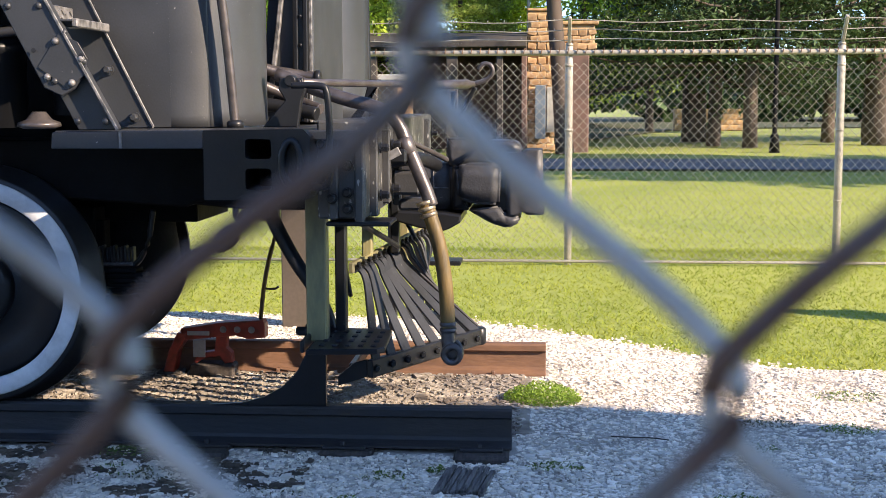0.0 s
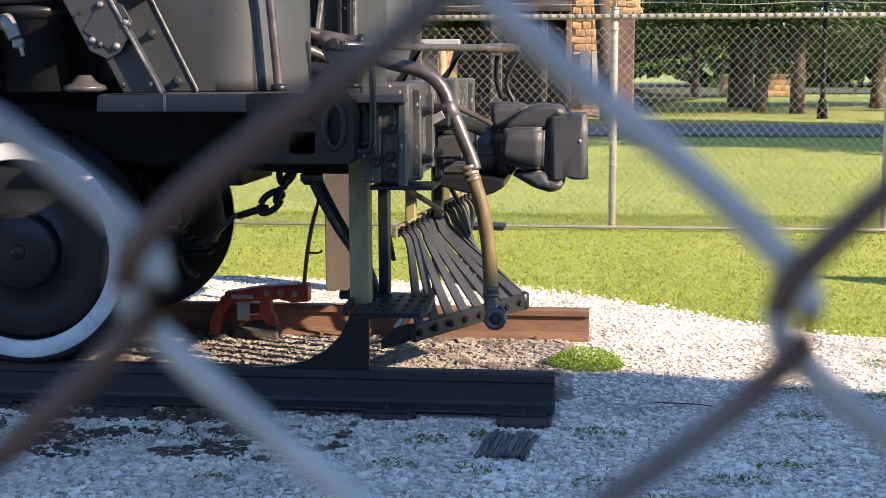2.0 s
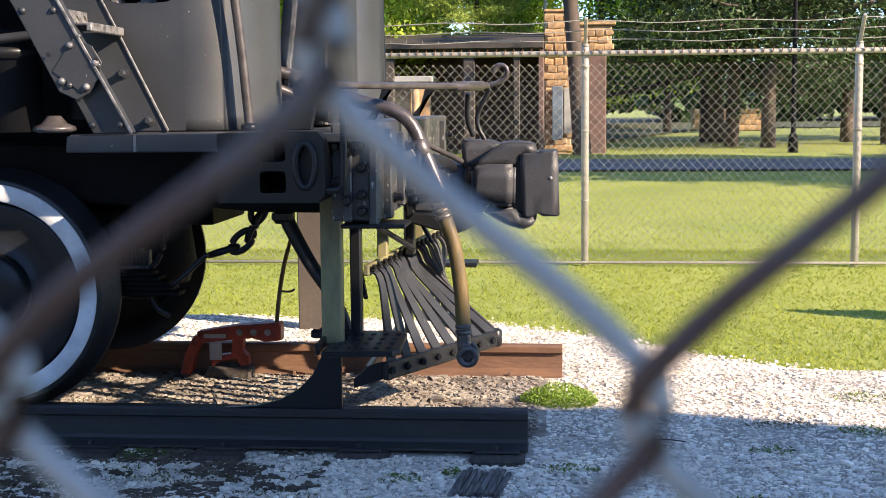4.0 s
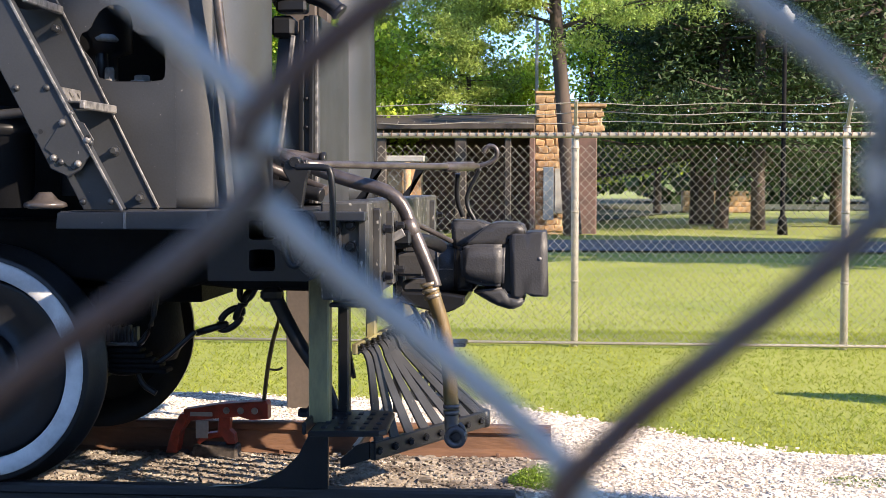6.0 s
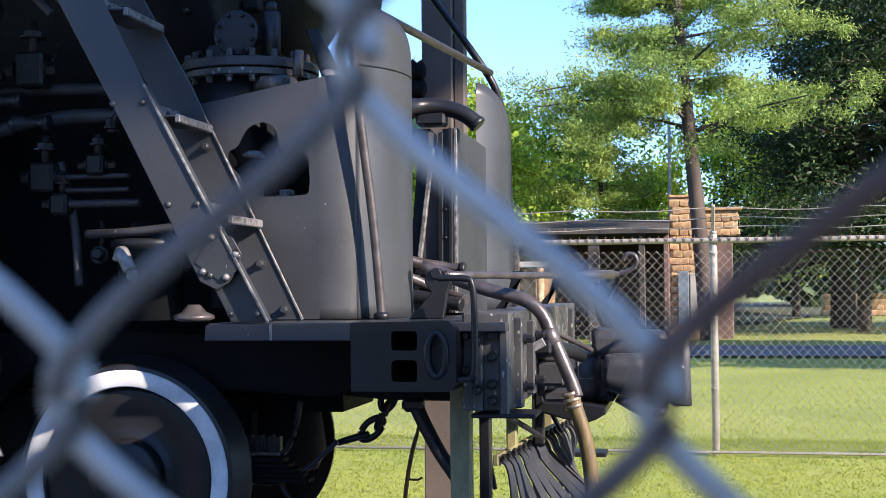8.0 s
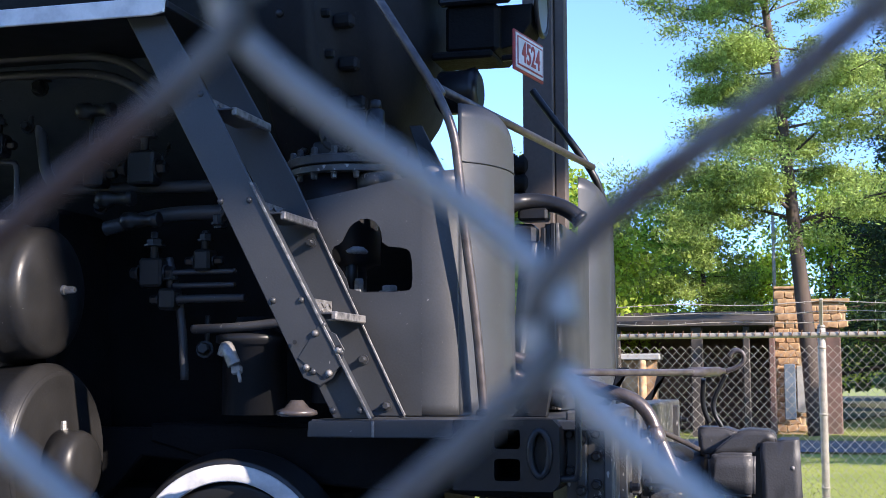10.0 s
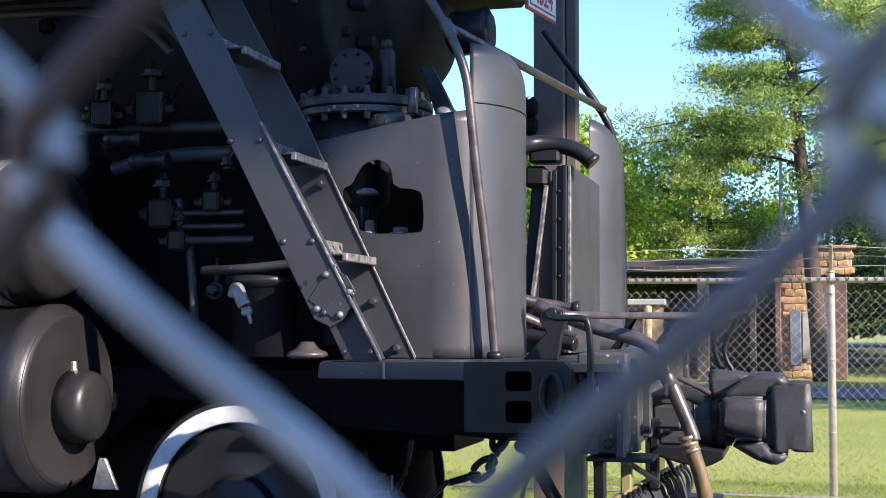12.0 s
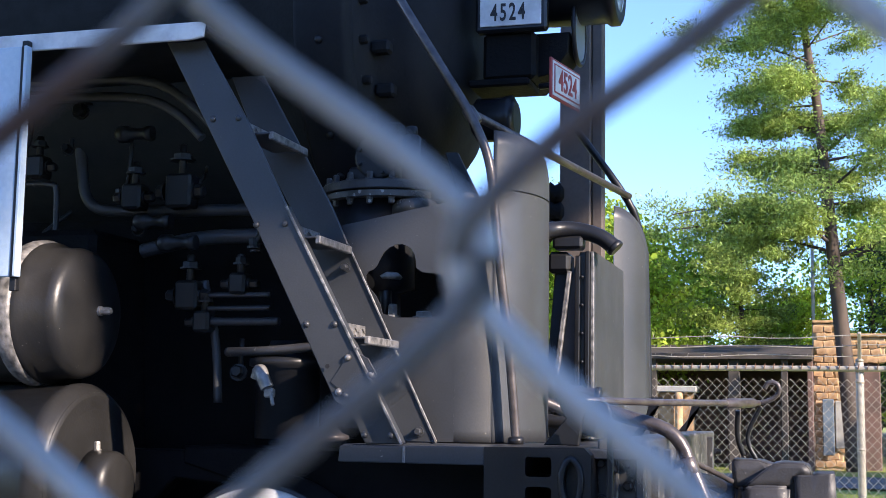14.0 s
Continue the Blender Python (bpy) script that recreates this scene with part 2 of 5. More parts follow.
        self.f += [tuple(k + i for i in reversed(range(n))), tuple(k + (len(profile) - 1) * n + i for i in range(n))]
        self.s += [False, False]
        return self

    def rod(self, p0, p1, r, n=12, r1=None):
        d = Vector(p1) - Vector(p0)
        r1 = r if r1 is None else r1
        e = min(r * 0.25, d.length * 0.2)
        return self.lathe(p0, d, [(0, r - e), (e, r), (d.length - e, r1), (d.length, max(r1 - e, 0.0004))], n)

    def tube(self, path, r, n=10, rounds=2, closed=False):
        """A round bar along a path, its corners rounded."""
        pts = [Vector(p) for p in path]
        for _ in range(rounds):
            out = [] if closed else [pts[0]]
            last = len(pts) if closed else len(pts) - 1
            for i in range(last):
                a, c = pts[i], pts[(i + 1) % len(pts)]
                out += [a.lerp(c, 0.25), a.lerp(c, 0.75)]
            pts = out if closed else out + [pts[-1]]
        verts, faces, m = [], [], len(pts)
        up = Vector((0.31, 0.17, 0.93))
        rr = r if callable(r) else (lambda t: r)
        for i, p in enumerate(pts):
            d = (pts[(i + 1) % m] - pts[i - 1]) if closed else (pts[min(i + 1, m - 1)] - pts[max(i - 1, 0)])
            d.normalize()
            u = d.cross(up).normalized() if abs(d.dot(up)) < 0.98 else d.orthogonal().normalized()
            w = u.cross(d)
            for k in range(n):
                c = 2 * math.pi * k / n
                verts.append(p + (u * math.cos(c) + w * math.sin(c)) * rr(i / m))
        for i in range(m if closed else m - 1):
            j = (i + 1) % m
            for k in range(n):
                faces.append((i * n + k, i * n + (k + 1) % n, j * n + (k + 1) % n, j * n + k))
        self.add(verts, faces, True)
        if not closed:
            b = len(self.v) - len(verts)
            self.f += [tuple(b + k for k in reversed(range(n))), tuple(b + (m - 1) * n + k for k in range(n))]
            self.s += [False, False]
        return self

    def bar(self, p0, p1, wide, thick, side=(0, 1, 0)):
        """A flat bar between two points; wide lies along side."""
        a, c = Vector(p0), Vector(p1)
        d = (c - a).normalized()
        u = (Vector(side) - d * d.dot(Vector(side))).normalized() * wide / 2
        w = d.cross(u).normalized() * thick / 2
        verts = [q + su * u * k + sw * w * k for q in (a, c) for k in (1,) for su, sw in ((-1, -1), (1, -1), (1, 1), (-1, 1))]
        bm = bmesh.new()
        vs = [bm.verts.new(p) for p in verts]
        for f in ((0, 1, 2, 3), (7, 6, 5, 4), (0, 4, 5, 1), (1, 5, 6, 2), (2, 6, 7, 3), (3, 7, 4, 0)):
            bm.faces.new([vs[i] for i in f])
        bmesh.ops.recalc_face_normals(bm, faces=bm.faces[:])
        bmesh.ops.bevel(bm, geom=bm.edges[:], offset=min(wide, thick) * 0.18, segments=1, affect="EDGES")
        return self.take(bm)

    def strap(self, path, wide, thick, side, rounds=2):
        """A flat bar bent along a smooth path; its width runs from the first number to the second."""
        pts = [Vector(p) for p in path]
        for _ in range(rounds):
            pts = [pts[0]] + [q for a, c in zip(pts, pts[1:]) for q in (a.lerp(c, 0.25), a.lerp(c, 0.75))] + [pts[-1]]
        verts, faces, m = [], [], len(pts)
        for i, p in enumerate(pts):
            d = (pts[min(i + 1, m - 1)] - pts[max(i - 1, 0)]).normalized()
            u = (Vector(side) - d * d.dot(Vector(side))).normalized()
            w = d.cross(u) * thick / 2
            u = u * (wide[0] + (wide[1] - wide[0]) * min(1, 1.2 * i / m)) / 2
            verts += [p - u - w * 0.6, p - u * 0.9 - w, p + u * 0.9 - w, p + u - w * 0.6, p + u + w * 0.6, p + u * 0.9 + w, p - u * 0.9 + w, p - u + w * 0.6]
        for i in range(m - 1):
            faces += [(i * 8 + k, i * 8 + (k + 1) % 8, i * 8 + 8 + (k + 1) % 8, i * 8 + 8 + k) for k in range(8)]
        faces += [tuple(reversed(range(8))), tuple((m - 1) * 8 + k for k in range(8))]
        return self.add(verts, faces)

    def hexbolt(self, p, axis, r=0.014, h=0.014):
        a = Vector(axis).normalized()
        self.lathe(p, a, [(0, r * 1.35), (h * 0.25, r * 1.35)], 10, False)
        return self.lathe(Vector(p) + a * h * 0.2, a, [(0, r), (h * 0.8, r), (h, r * 0.75)], 6, False)

    def dome(self, p, axis, r=0.014, h=None):
        h = h or r * 0.7
        return self.lathe(p, axis, [(0, r), (h * 0.5, r * 0.87), (h * 0.85, r * 0.5), (h, r * 0.1)], 10)


def mesh_of(name, shape, mat):
    me = bpy.data.meshes.new(name)
    me.from_pydata(shape.v, [], shape.f)
    me.polygons.foreach_set("use_smooth", shape.s)
    for m in (mat if isinstance(mat, (list, tuple)) else [mat]):
        me.materials.append(m)
    return me


def part(name, shape, mat, parent, label=""):
    ob = new(name, mesh_of(name, shape, mat))
    ob.parent = parent
    return tagged(ob, label)


def thing(name, label, category, shape=None, mat=None, group="", kind="", at=None):
    ob = new(name, mesh_of(name, shape, mat) if shape else None)
    if at:
        ob.matrix_world = at
    return tagged(ob, label, category, group, kind)


def quads(centres, sizes, rng, flat=0.0, aspect=1.0):
    """Many small leaf quads, turned at random; flat makes them lie more level."""
    n = len(centres)
    a = rng.normal(size=(n, 3))
    a /= np.linalg.norm(a, axis=1)[:, None]
    b = rng.normal(size=(n, 3))
    a[:, 2] *= 1 - flat
    b[:, 2] *= 1 - flat
    b -= a * (a * b).sum(1)[:, None] / np.maximum((a * a).sum(1), 1e-6)[:, None]
    a /= np.maximum(np.linalg.norm(a, axis=1), 1e-6)[:, None]
    b /= np.maximum(np.linalg.norm(b, axis=1), 1e-6)[:, None]
    s = np.asarray(sizes)[:, None] / 2
    a, b = a * s, b * s * aspect
    v = np.stack([centres - a, centres + b * 0.8, centres + a, centres - b], 1).reshape(-1, 3)
    return v, np.arange(4 * n).reshape(-1, 4)


def holed(outer, holes, y0, y1):
    """A plate in the x-z plane with openings through it, between two depths."""
    bm = bmesh.new()
    edges = []
    for loop in (outer, *holes):
        vs = [bm.verts.new((x, y0, z)) for x, z in loop]
        edges += [bm.edges.new((vs[i], vs[(i + 1) % len(vs)])) for i in range(len(vs))]
    bmesh.ops.triangle_fill(bm, use_beauty=True, use_dissolve=False, edges=edges)
    r = bmesh.ops.extrude_face_region(bm, geom=bm.faces[:])
    bmesh.ops.translate(bm, verts=[g for g in r["geom"] if isinstance(g, bmesh.types.BMVert)], vec=(0, y1 - y0, 0))
    bmesh.ops.recalc_face_normals(bm, faces=bm.faces[:])
    return Shape().take(bm)


def oval(x, z, rx, rz, n=24, power=2.0):
    """A rounded outline; a higher power is squarer."""
    out = []
    for i in range(n):
        c, d = math.cos(2 * math.pi * i / n), math.sin(2 * math.pi * i / n)
        out.append((x + rx * math.copysign(abs(c) ** (2 / power), c), z + rz * math.copysign(abs(d) ** (2 / power), d)))
    return out


def leaf_part(name, centres, sizes, rng, mat, parent, flat=0.0, aspect=1.0):
    v, f = quads(np.asarray(centres), sizes, rng, flat, aspect)
    me = bpy.data.meshes.new(name)
    me.from_pydata(v.tolist(), [], f.tolist())
    me.materials.append(mat)
    ob = new(name, me)
    ob.parent = parent
    return ob

# ---- ground, tracks, far ground ----
def sheet(name, outline, z, mat, label, category):
    s = Shape()
    s.add([(x, y, z) for x, y in outline], [tuple(range(len(outline)))])
    return thing(name, label, category, s, mat, kind="structure")


LAWN = ((-60, -0.07), (9.4, -0.07), (10.4, -0.02), (11.0, 0.03), (11.5, 0.045), (12.2, 0.02), (13.4, -0.04), (15.0, -0.07), (900, -0.07))


def lawn_z(y):
    """The lawn swells a little along the foot of the fence."""
    return float(np.interp(y, [p[0] for p in LAWN], [p[1] for p in LAWN]))


lawn = Shape()
lawn.add([(x, y, z) for y, z in LAWN for x in (-400, 400)], [(2 * i, 2 * i + 1, 2 * i + 3, 2 * i + 2) for i in range(len(LAWN) - 1)], True)
thing("ground", "mown green lawn reaching to the trees", "lawn", lawn, GRASS, kind="structure")
GRAVEL_EDGE = [(-9, 9.3), (-4, 9.25), (-2.5, 9.15), (-1.4, 9.05), (-0.46, 8.92), (0.2, 8.42), (0.55, 8.1), (1.0, 7.66), (1.6, 7.3), (2.6, 6.9), (4.5, 6.4), (9, 5.8)]
def edge_y(x):
    return float(np.interp(x, [p[0] for p in GRAVEL_EDGE], [p[1] for p in GRAVEL_EDGE]))


def bed_z(x, y):
    """The gravel lies lower beside the track and thins out towards the lawn."""
    e = edge_y(x)
    return float(np.interp(y, [5.05, 5.62, 7.2, max(e, 7.3)], [-0.050, 0.0, 0.0, -0.045])) + 0.012 * noise.noise(Vector((x * 1.7, y * 1.7, 0)))


bed = Shape()
bx = np.linspace(-9, 9, 121)
bv, bf = [], []
for x in bx:
    ys = np.concatenate([np.linspace(-6, 3.4, 8), np.linspace(3.6, edge_y(x) + 0.02, 52)])
    bv += [(x, y, bed_z(x, y)) for y in ys]
for i in range(len(bx) - 1):
    for j in range(59):
        bf.append((i * 60 + j, (i + 1) * 60 + j, (i + 1) * 60 + j + 1, i * 60 + j + 1))
bed.add(bv, bf, True)
thing("gravel_bed", "pale crushed limestone bed round the track", "gravel", bed, GRAVELBED, kind="structure")
sheet("road", [(-120, 29.6), (-30, 29.6), (120, 28.6), (120, 34.2), (-30, 35.2), (-120, 35.2)], -0.03, ASPHALT, "grey asphalt park road in tree shade", "road")
sheet("woodland_floor", [(-120, 52), (2, 52), (8, 75), (120, 95), (120, 130), (-120, 130)], 0.0, WOODSHADE, "ground under the park trees, coloured dark as shade", "ground")
s = Shape()
s.box(-8.2, -0.05, 5.66, 6.84, -0.02, 0.008)
thing("ballast", "dark dusty ballast between the rails", "ballast", s, DIRT, kind="structure")


def rail_profile(y, top):
    half = [(0.070, 0.0), (0.070, 0.010), (0.014, 0.024), (0.010, 0.040), (0.010, 0.118), (0.034, 0.130), (0.036, 0.158), (0.028, top)]
    return [(y + a, z) for a, z in half] + [(y - a, z) for a, z in reversed(half)]


for name, y, x1, mat, label in (("rail", 5.47, -0.125, RAILSHADE, "steel rail with a sawn end, coloured dark for shade"), ("rail", 6.98, 0.02, RAILRUST, "rusty brown steel rail with a sawn end")):
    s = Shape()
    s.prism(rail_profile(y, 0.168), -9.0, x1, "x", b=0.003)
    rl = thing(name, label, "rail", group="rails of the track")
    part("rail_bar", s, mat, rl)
    for i in range(8):
        part("tie_plate", Shape().box(-0.34 - 0.58 * i, -0.16 - 0.58 * i, y - 0.11, y + 0.11, 0.0, 0.012, 0.003), mat, rl)
        part("rail_spike", Shape().box(-0.27 - 0.58 * i, -0.25 - 0.58 * i, y - 0.09, y - 0.066, 0.008, 0.03, 0.004), mat, rl)
tie_shape = Shape()
tie_shape.box(-0.115, 0.115, -0.93, 1.25, -0.16, 0.004, 0.012)
tie_mesh = mesh_of("railway_tie", tie_shape, TIE)
for i in range(14):
    ob = new("railway_tie", tie_mesh)
    ob.matrix_world = pose(-0.25 - 0.58 * i + 0.03 * math.sin(i * 2.7), 6.22 + 0.04 * math.sin(i * 1.9), -0.006, 0, 0, 1.5 * math.sin(i * 3.3))
    tagged(ob, "weathered dark wooden railway tie sunk in gravel", "railway tie", "ties of the track")
te = thing("split_tie_end", "split weathered grey tie end in the gravel", "tie end")
for i in range(9):
    a = -0.41 + 0.0225 * i
    y0, y1 = 4.89 + 0.012 * math.sin(i * 2.1), 5.22 + 0.03 * math.sin(i * 1.3)
    part("splinter", Shape().bar((a, y0, -0.042 + 0.004 * (i % 3)), (a + 0.035, y1, -0.040 + 0.004 * (i % 2)), 0.0205, 0.03, (1, 0, 0)), OLDWOOD, te)

# ---- locomotive ----
loco = thing("steam_locomotive", "black-painted steam locomotive on display track, white-rimmed wheels", "locomotive")

# wheels
def wheel(x, y, z, r, face, rim):
    """A truck wheel; face is -1 where its outer side looks towards -y."""
    e = new("wheel", None)
    e.parent = loco
    ax = (0, face, 0)
    part("tyre", Shape().lathe((x, y, z), ax, [(-0.075, r + 0.030), (-0.045, r + 0.028), (-0.035, r), (0.065, r - 0.006), (0.072, r - 0.016), (0.072, r - 0.10), (0.0, r - 0.11), (-0.075, r - 0.11), (-0.075, r + 0.030)], 72, caps=False), TYRE, e)
    if rim:
        part("painted_rim", Shape().lathe((x, y, z), ax, [(0.060, r - 0.105), (0.075, r - 0.103), (0.078, r - 0.098), (0.078, r - 0.036), (0.074, r - 0.030), (0.060, r - 0.030), (0.060, r - 0.105)], 72, caps=False), WHITE, e, "white-painted rim band")
    part("wheel_disc", Shape().lathe((x, y, z), ax, [(-0.02, r - 0.10), (0.035, r - 0.105), (0.045, r - 0.13), (0.020, r - 0.22), (0.012, 0.20), (0.030, 0.17), (0.05, 0.15)], 48), BLACK, e)
    hub = Shape().lathe((x, y, z), ax, [(0.0, 0.17), (0.085, 0.165), (0.10, 0.15), (0.104, 0.03), (0.10, 0.0)], 40)
    part("hub", hub, BLACK, e)
    part("wheel_boss", Shape().lathe((x, y, z), ax, [(0.10, 0.035), (0.112, 0.03), (0.115, 0.004)], 16), BLACK, e)
    return e


wheel(-2.42, 5.47, 0.664, 0.498, -1, True)
wheel(-2.42, 6.98, 0.664, 0.498, 1, False)
part("axle", Shape().rod((-2.42, 5.6, 0.664), (-2.42, 6.85, 0.664), 0.09), SHADEBLACK, loco)
wheel(-4.6, 5.47, 0.672, 0.505, -1, True)

# underframe
s = Shape()
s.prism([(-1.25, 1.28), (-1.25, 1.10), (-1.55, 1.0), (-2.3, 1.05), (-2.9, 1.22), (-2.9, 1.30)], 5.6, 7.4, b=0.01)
part("underframe", s, SHADEBLACK, loco)
part("frame_bar", Shape().prism([(-9, 1.28), (-9, 0.86), (-3.2, 0.9), (-2.95, 1.15), (-1.3, 0.99), (-0.72, 0.985), (-0.72, 1.28)], 5.62, 5.74, b=0.01), SHADEBLACK, loco)
part("frame_bar", Shape().prism([(-9, 1.28), (-9, 0.86), (-3.2, 0.9), (-2.95, 1.15), (-1.3, 0.99), (-0.72, 0.985), (-0.72, 1.28)], 6.80, 6.92, b=0.01), SHADEBLACK, loco)
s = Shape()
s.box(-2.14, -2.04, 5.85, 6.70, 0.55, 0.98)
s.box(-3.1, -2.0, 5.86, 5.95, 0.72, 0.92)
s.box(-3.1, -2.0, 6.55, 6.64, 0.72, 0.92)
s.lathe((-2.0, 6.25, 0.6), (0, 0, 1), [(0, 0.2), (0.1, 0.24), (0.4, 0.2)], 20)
part("truck_frame", s, SHADEBLACK, loco)
for k in range(5):
    part("spring_leaf", Shape().box(-2.06 + 0.03 * k, -1.66 - 0.03 * k, 5.62, 5.72, 0.62 + 0.022 * k, 0.640 + 0.022 * k, 0.004), SHADEBLACK, loco)
part("brake_rod", Shape().tube([(-2.0, 5.7, 0.66), (-1.9, 5.68, 0.60), (-1.72, 5.66, 0.64), (-1.55, 5.7, 0.80)], 0.012), BLACK, loco)
for k in range(11):
    part("spring_clip", Shape().box(-2.02 + 0.017 * k, -2.010 + 0.017 * k, 5.78, 5.82, 0.735, 0.80 + 0.006 * (k % 3), 0.002), CAST, loco)
part("spring_clip_bar", Shape().box(-2.03, -1.83, 5.785, 5.815, 0.72, 0.735, 0.003), BARE, loco)
part("brake_hanger", Shape().tube([(-1.72, 5.70, 0.98), (-1.75, 5.70, 0.80), (-1.84, 5.70, 0.70), (-1.80, 5.70, 0.56), (-1.73, 5.70, 0.52)], 0.013, 8), BLACK, loco)

# deck
part("deck", Shape().box(-1.44, -0.66, 4.76, 7.74, 1.315, 1.35, 0.004), SATIN, loco)
part("deck", Shape().box(-1.80, -1.443, 5.10, 7.74, 1.315, 1.35, 0.004), SATIN, loco)
part("deck_ledge", Shape().box(-1.80, -1.443, 4.758, 4.90, 1.315, 1.349, 0.004), SATIN, loco)
part("running_step", Shape().prism([(-1.79, 1.285), (-1.785, 1.345), (-1.225, 1.352), (-1.225, 1.285)], 4.69, 4.755), SATIN, loco, "black angle along the deck edge")
part("deck_seam", Shape().box(-1.535, -1.525, 4.684, 4.70, 1.287, 1.348, 0.002), EDGE, loco)

# end casting with two square pockets and an oval
CASTING = [(-1.225, 1.352), (-1.225, 1.10), (-0.86, 1.10), (-0.835, 1.13), (-0.835, 1.33), (-0.86, 1.356)]
part("beam_end_casting", holed(CASTING, [oval(-1.025, 1.285, 0.048, 0.036, 24, 7), oval(-1.025, 1.175, 0.048, 0.040, 24, 7), oval(-0.905, 1.235, 0.026, 0.072, 24)], 4.69, 4.93), BLACK, loco)
part("casting_back", Shape().box(-1.22, -0.84, 4.931, 4.96, 1.105, 1.35, 0.004), SHADEBLACK, loco)
part("oval_plate", Shape().prism(oval(-0.905, 1.235, 0.030, 0.076, 24), 4.735, 4.75, b=0.002), DRUM, loco)
ring = Shape()
ring.tube([(-0.905 + 0.036 * math.cos(a) * 1.0, 4.684, 1.235 + 0.082 * math.sin(a)) for a in np.linspace(0, 2 * math.pi, 14, endpoint=False)], 0.012, 8, 1, True)
part("oval_lip", ring, BLACK, loco)

# buffer beam
s = Shape()
s.box(-0.835, -0.655, 4.83, 7.68, 1.02, 1.385, 0.008)
part("buffer_beam", s, SCUFFED, loco)
for (x0, x1, z0, z1, y) in ((-0.79, -0.755, 1.02, 1.33, 4.80), (-0.695, -0.66, 1.00, 1.34, 4.81)):
    part("beam_plate", Shape().box(x0, x1, y, 4.86, z0, z1), SCUFFED, loco)
part("beam_bottom_lip", Shape().box(-0.80, -0.56, 4.80, 5.02, 0.996, 1.012), BLACK, loco)
for y0, z0, z1 in ((4.95, 1.02, 1.36), (5.35, 1.04, 1.34), (5.75, 1.0, 1.34), (7.25, 1.04, 1.36)):
    part("beam_rib", Shape().box(-0.66, -0.625, y0, y0 + 0.07, z0, z1), SCUFFED, loco)
bolts = [(-0.772, 4.79, z) for z in (1.28, 1.10)] + [(-0.72, 4.82, z) for z in (1.30, 1.22, 1.12, 1.06)] + [(-0.815, 4.82, z) for z in (1.30, 1.17)]
for p in bolts:
    part("bolt", Shape().hexbolt(p, (0, -1, 0), 0.016, 0.03), BLACK, loco)
for y in (4.98, 5.38, 5.78, 7.28):
    for z in (1.10, 1.28):
        part("bolt", Shape().hexbolt((-0.62, y, z), (1, 0, 0), 0.016, 0.03), BLACK, loco)

# grab iron and its bracket
part("grab_iron", Shape().tube([(-0.90, 4.70, 1.512), (-0.80, 4.69, 1.512), (-0.765, 4.69, 1.50), (-0.765, 4.69, 1.17), (-0.775, 4.69, 1.145), (-0.86, 4.72, 1.145)], 0.0125, 12), BLACK, loco)
part("lever_bracket", Shape().prism([(-1.03, 1.36), (-0.90, 1.36), (-0.885, 1.46), (-0.87, 1.50), (-0.88, 1.54), (-0.965, 1.54), (-0.97, 1.50), (-0.945, 1.46)], 4.80, 4.84), BLACK, loco)
part("lever_eye", Shape().lathe((-0.925, 4.79, 1.53), (0, 1, 0), [(0, 0.018), (0.01, 0.022), (0.06, 0.022), (0.07, 0.018)], 16), BLACK, loco)
lever = part("uncoupling_lever", Shape().tube([(-0.90, 4.80, 1.525), (-0.60, 5.45, 1.525), (-0.33, 6.2, 1.535)], 0.014, 10, 1), STEEL, loco)
part("lever_sleeve", Shape().rod((-0.46, 5.86, 1.528), (-0.35, 6.14, 1.534), 0.022), STEEL, lever)
part("lever_hook", Shape().tube([(-0.33, 6.2, 1.535), (-0.27, 6.2, 1.55), (-0.235, 6.2, 1.585), (-0.245, 6.2, 1.625), (-0.285, 6.2, 1.632), (-0.305, 6.2, 1.60)], 0.011, 8), STEEL, lever)
for x, y in ((-0.76, 5.75), (-0.74, 7.35)):
    part("lever_stand", Shape().prism([(x - 0.09, 1.37), (x - 0.05, 1.37), (x, 1.55), (x + 0.05, 1.55), (x + 0.05, 1.53), (x + 0.02, 1.50), (x - 0.01, 1.37), (x + 0.04, 1.37), (x + 0.055, 1.385)][:6], y, y + 0.02), BLACK, loco)
    part("lever_stand_foot", Shape().box(x - 0.1, x + 0.06, y - 0.02, y + 0.05, 1.352, 1.372), BLACK, loco)
part("lift_chain_rod", Shape().tube([(-0.42, 6.15, 1.50), (-0.43, 6.18, 1.38), (-0.40, 6.2, 1.30)], 0.012), BLACK, loco)
part("lift_chain_rod", Shape().tube([(-0.32, 6.2, 1.52), (-0.385, 6.2, 1.40), (-0.375, 6.2, 1.33), (-0.34, 6.2, 1.28), (-0.34, 6.2, 1.20)], 0.011), BLACK, loco)

# coupler
cp = new("coupler", None)
cp.parent = loco
part("shank", Shape().lump([(-0.72, 1.165), (-0.40, 1.168), (-0.375, 1.12), (-0.375, 0.98), (-0.40, 0.94), (-0.72, 0.945)], 6.10, 6.42, 0.012), CAST, cp)
part("coupler_head", Shape().lump([(-0.401, 1.160), (-0.354, 1.178), (-0.192, 1.178), (-0.198, 0.984), (-0.310, 0.990), (-0.392, 1.015)], 5.97, 6.40, 0.016), CAST, cp)
part("head_neck", Shape().lump([(-0.43, 1.165), (-0.37, 1.165), (-0.34, 1.10), (-0.35, 1.0), (-0.33, 0.955), (-0.43, 0.955)], 6.04, 6.42, 0.014), BLACK, cp)
part("head_lug", Shape().lump([(-0.447, 1.284), (-0.326, 1.282), (-0.262, 1.260), (-0.265, 1.205), (-0.386, 1.145), (-0.442, 1.165)], 6.08, 6.36, 0.008), CAST, cp)
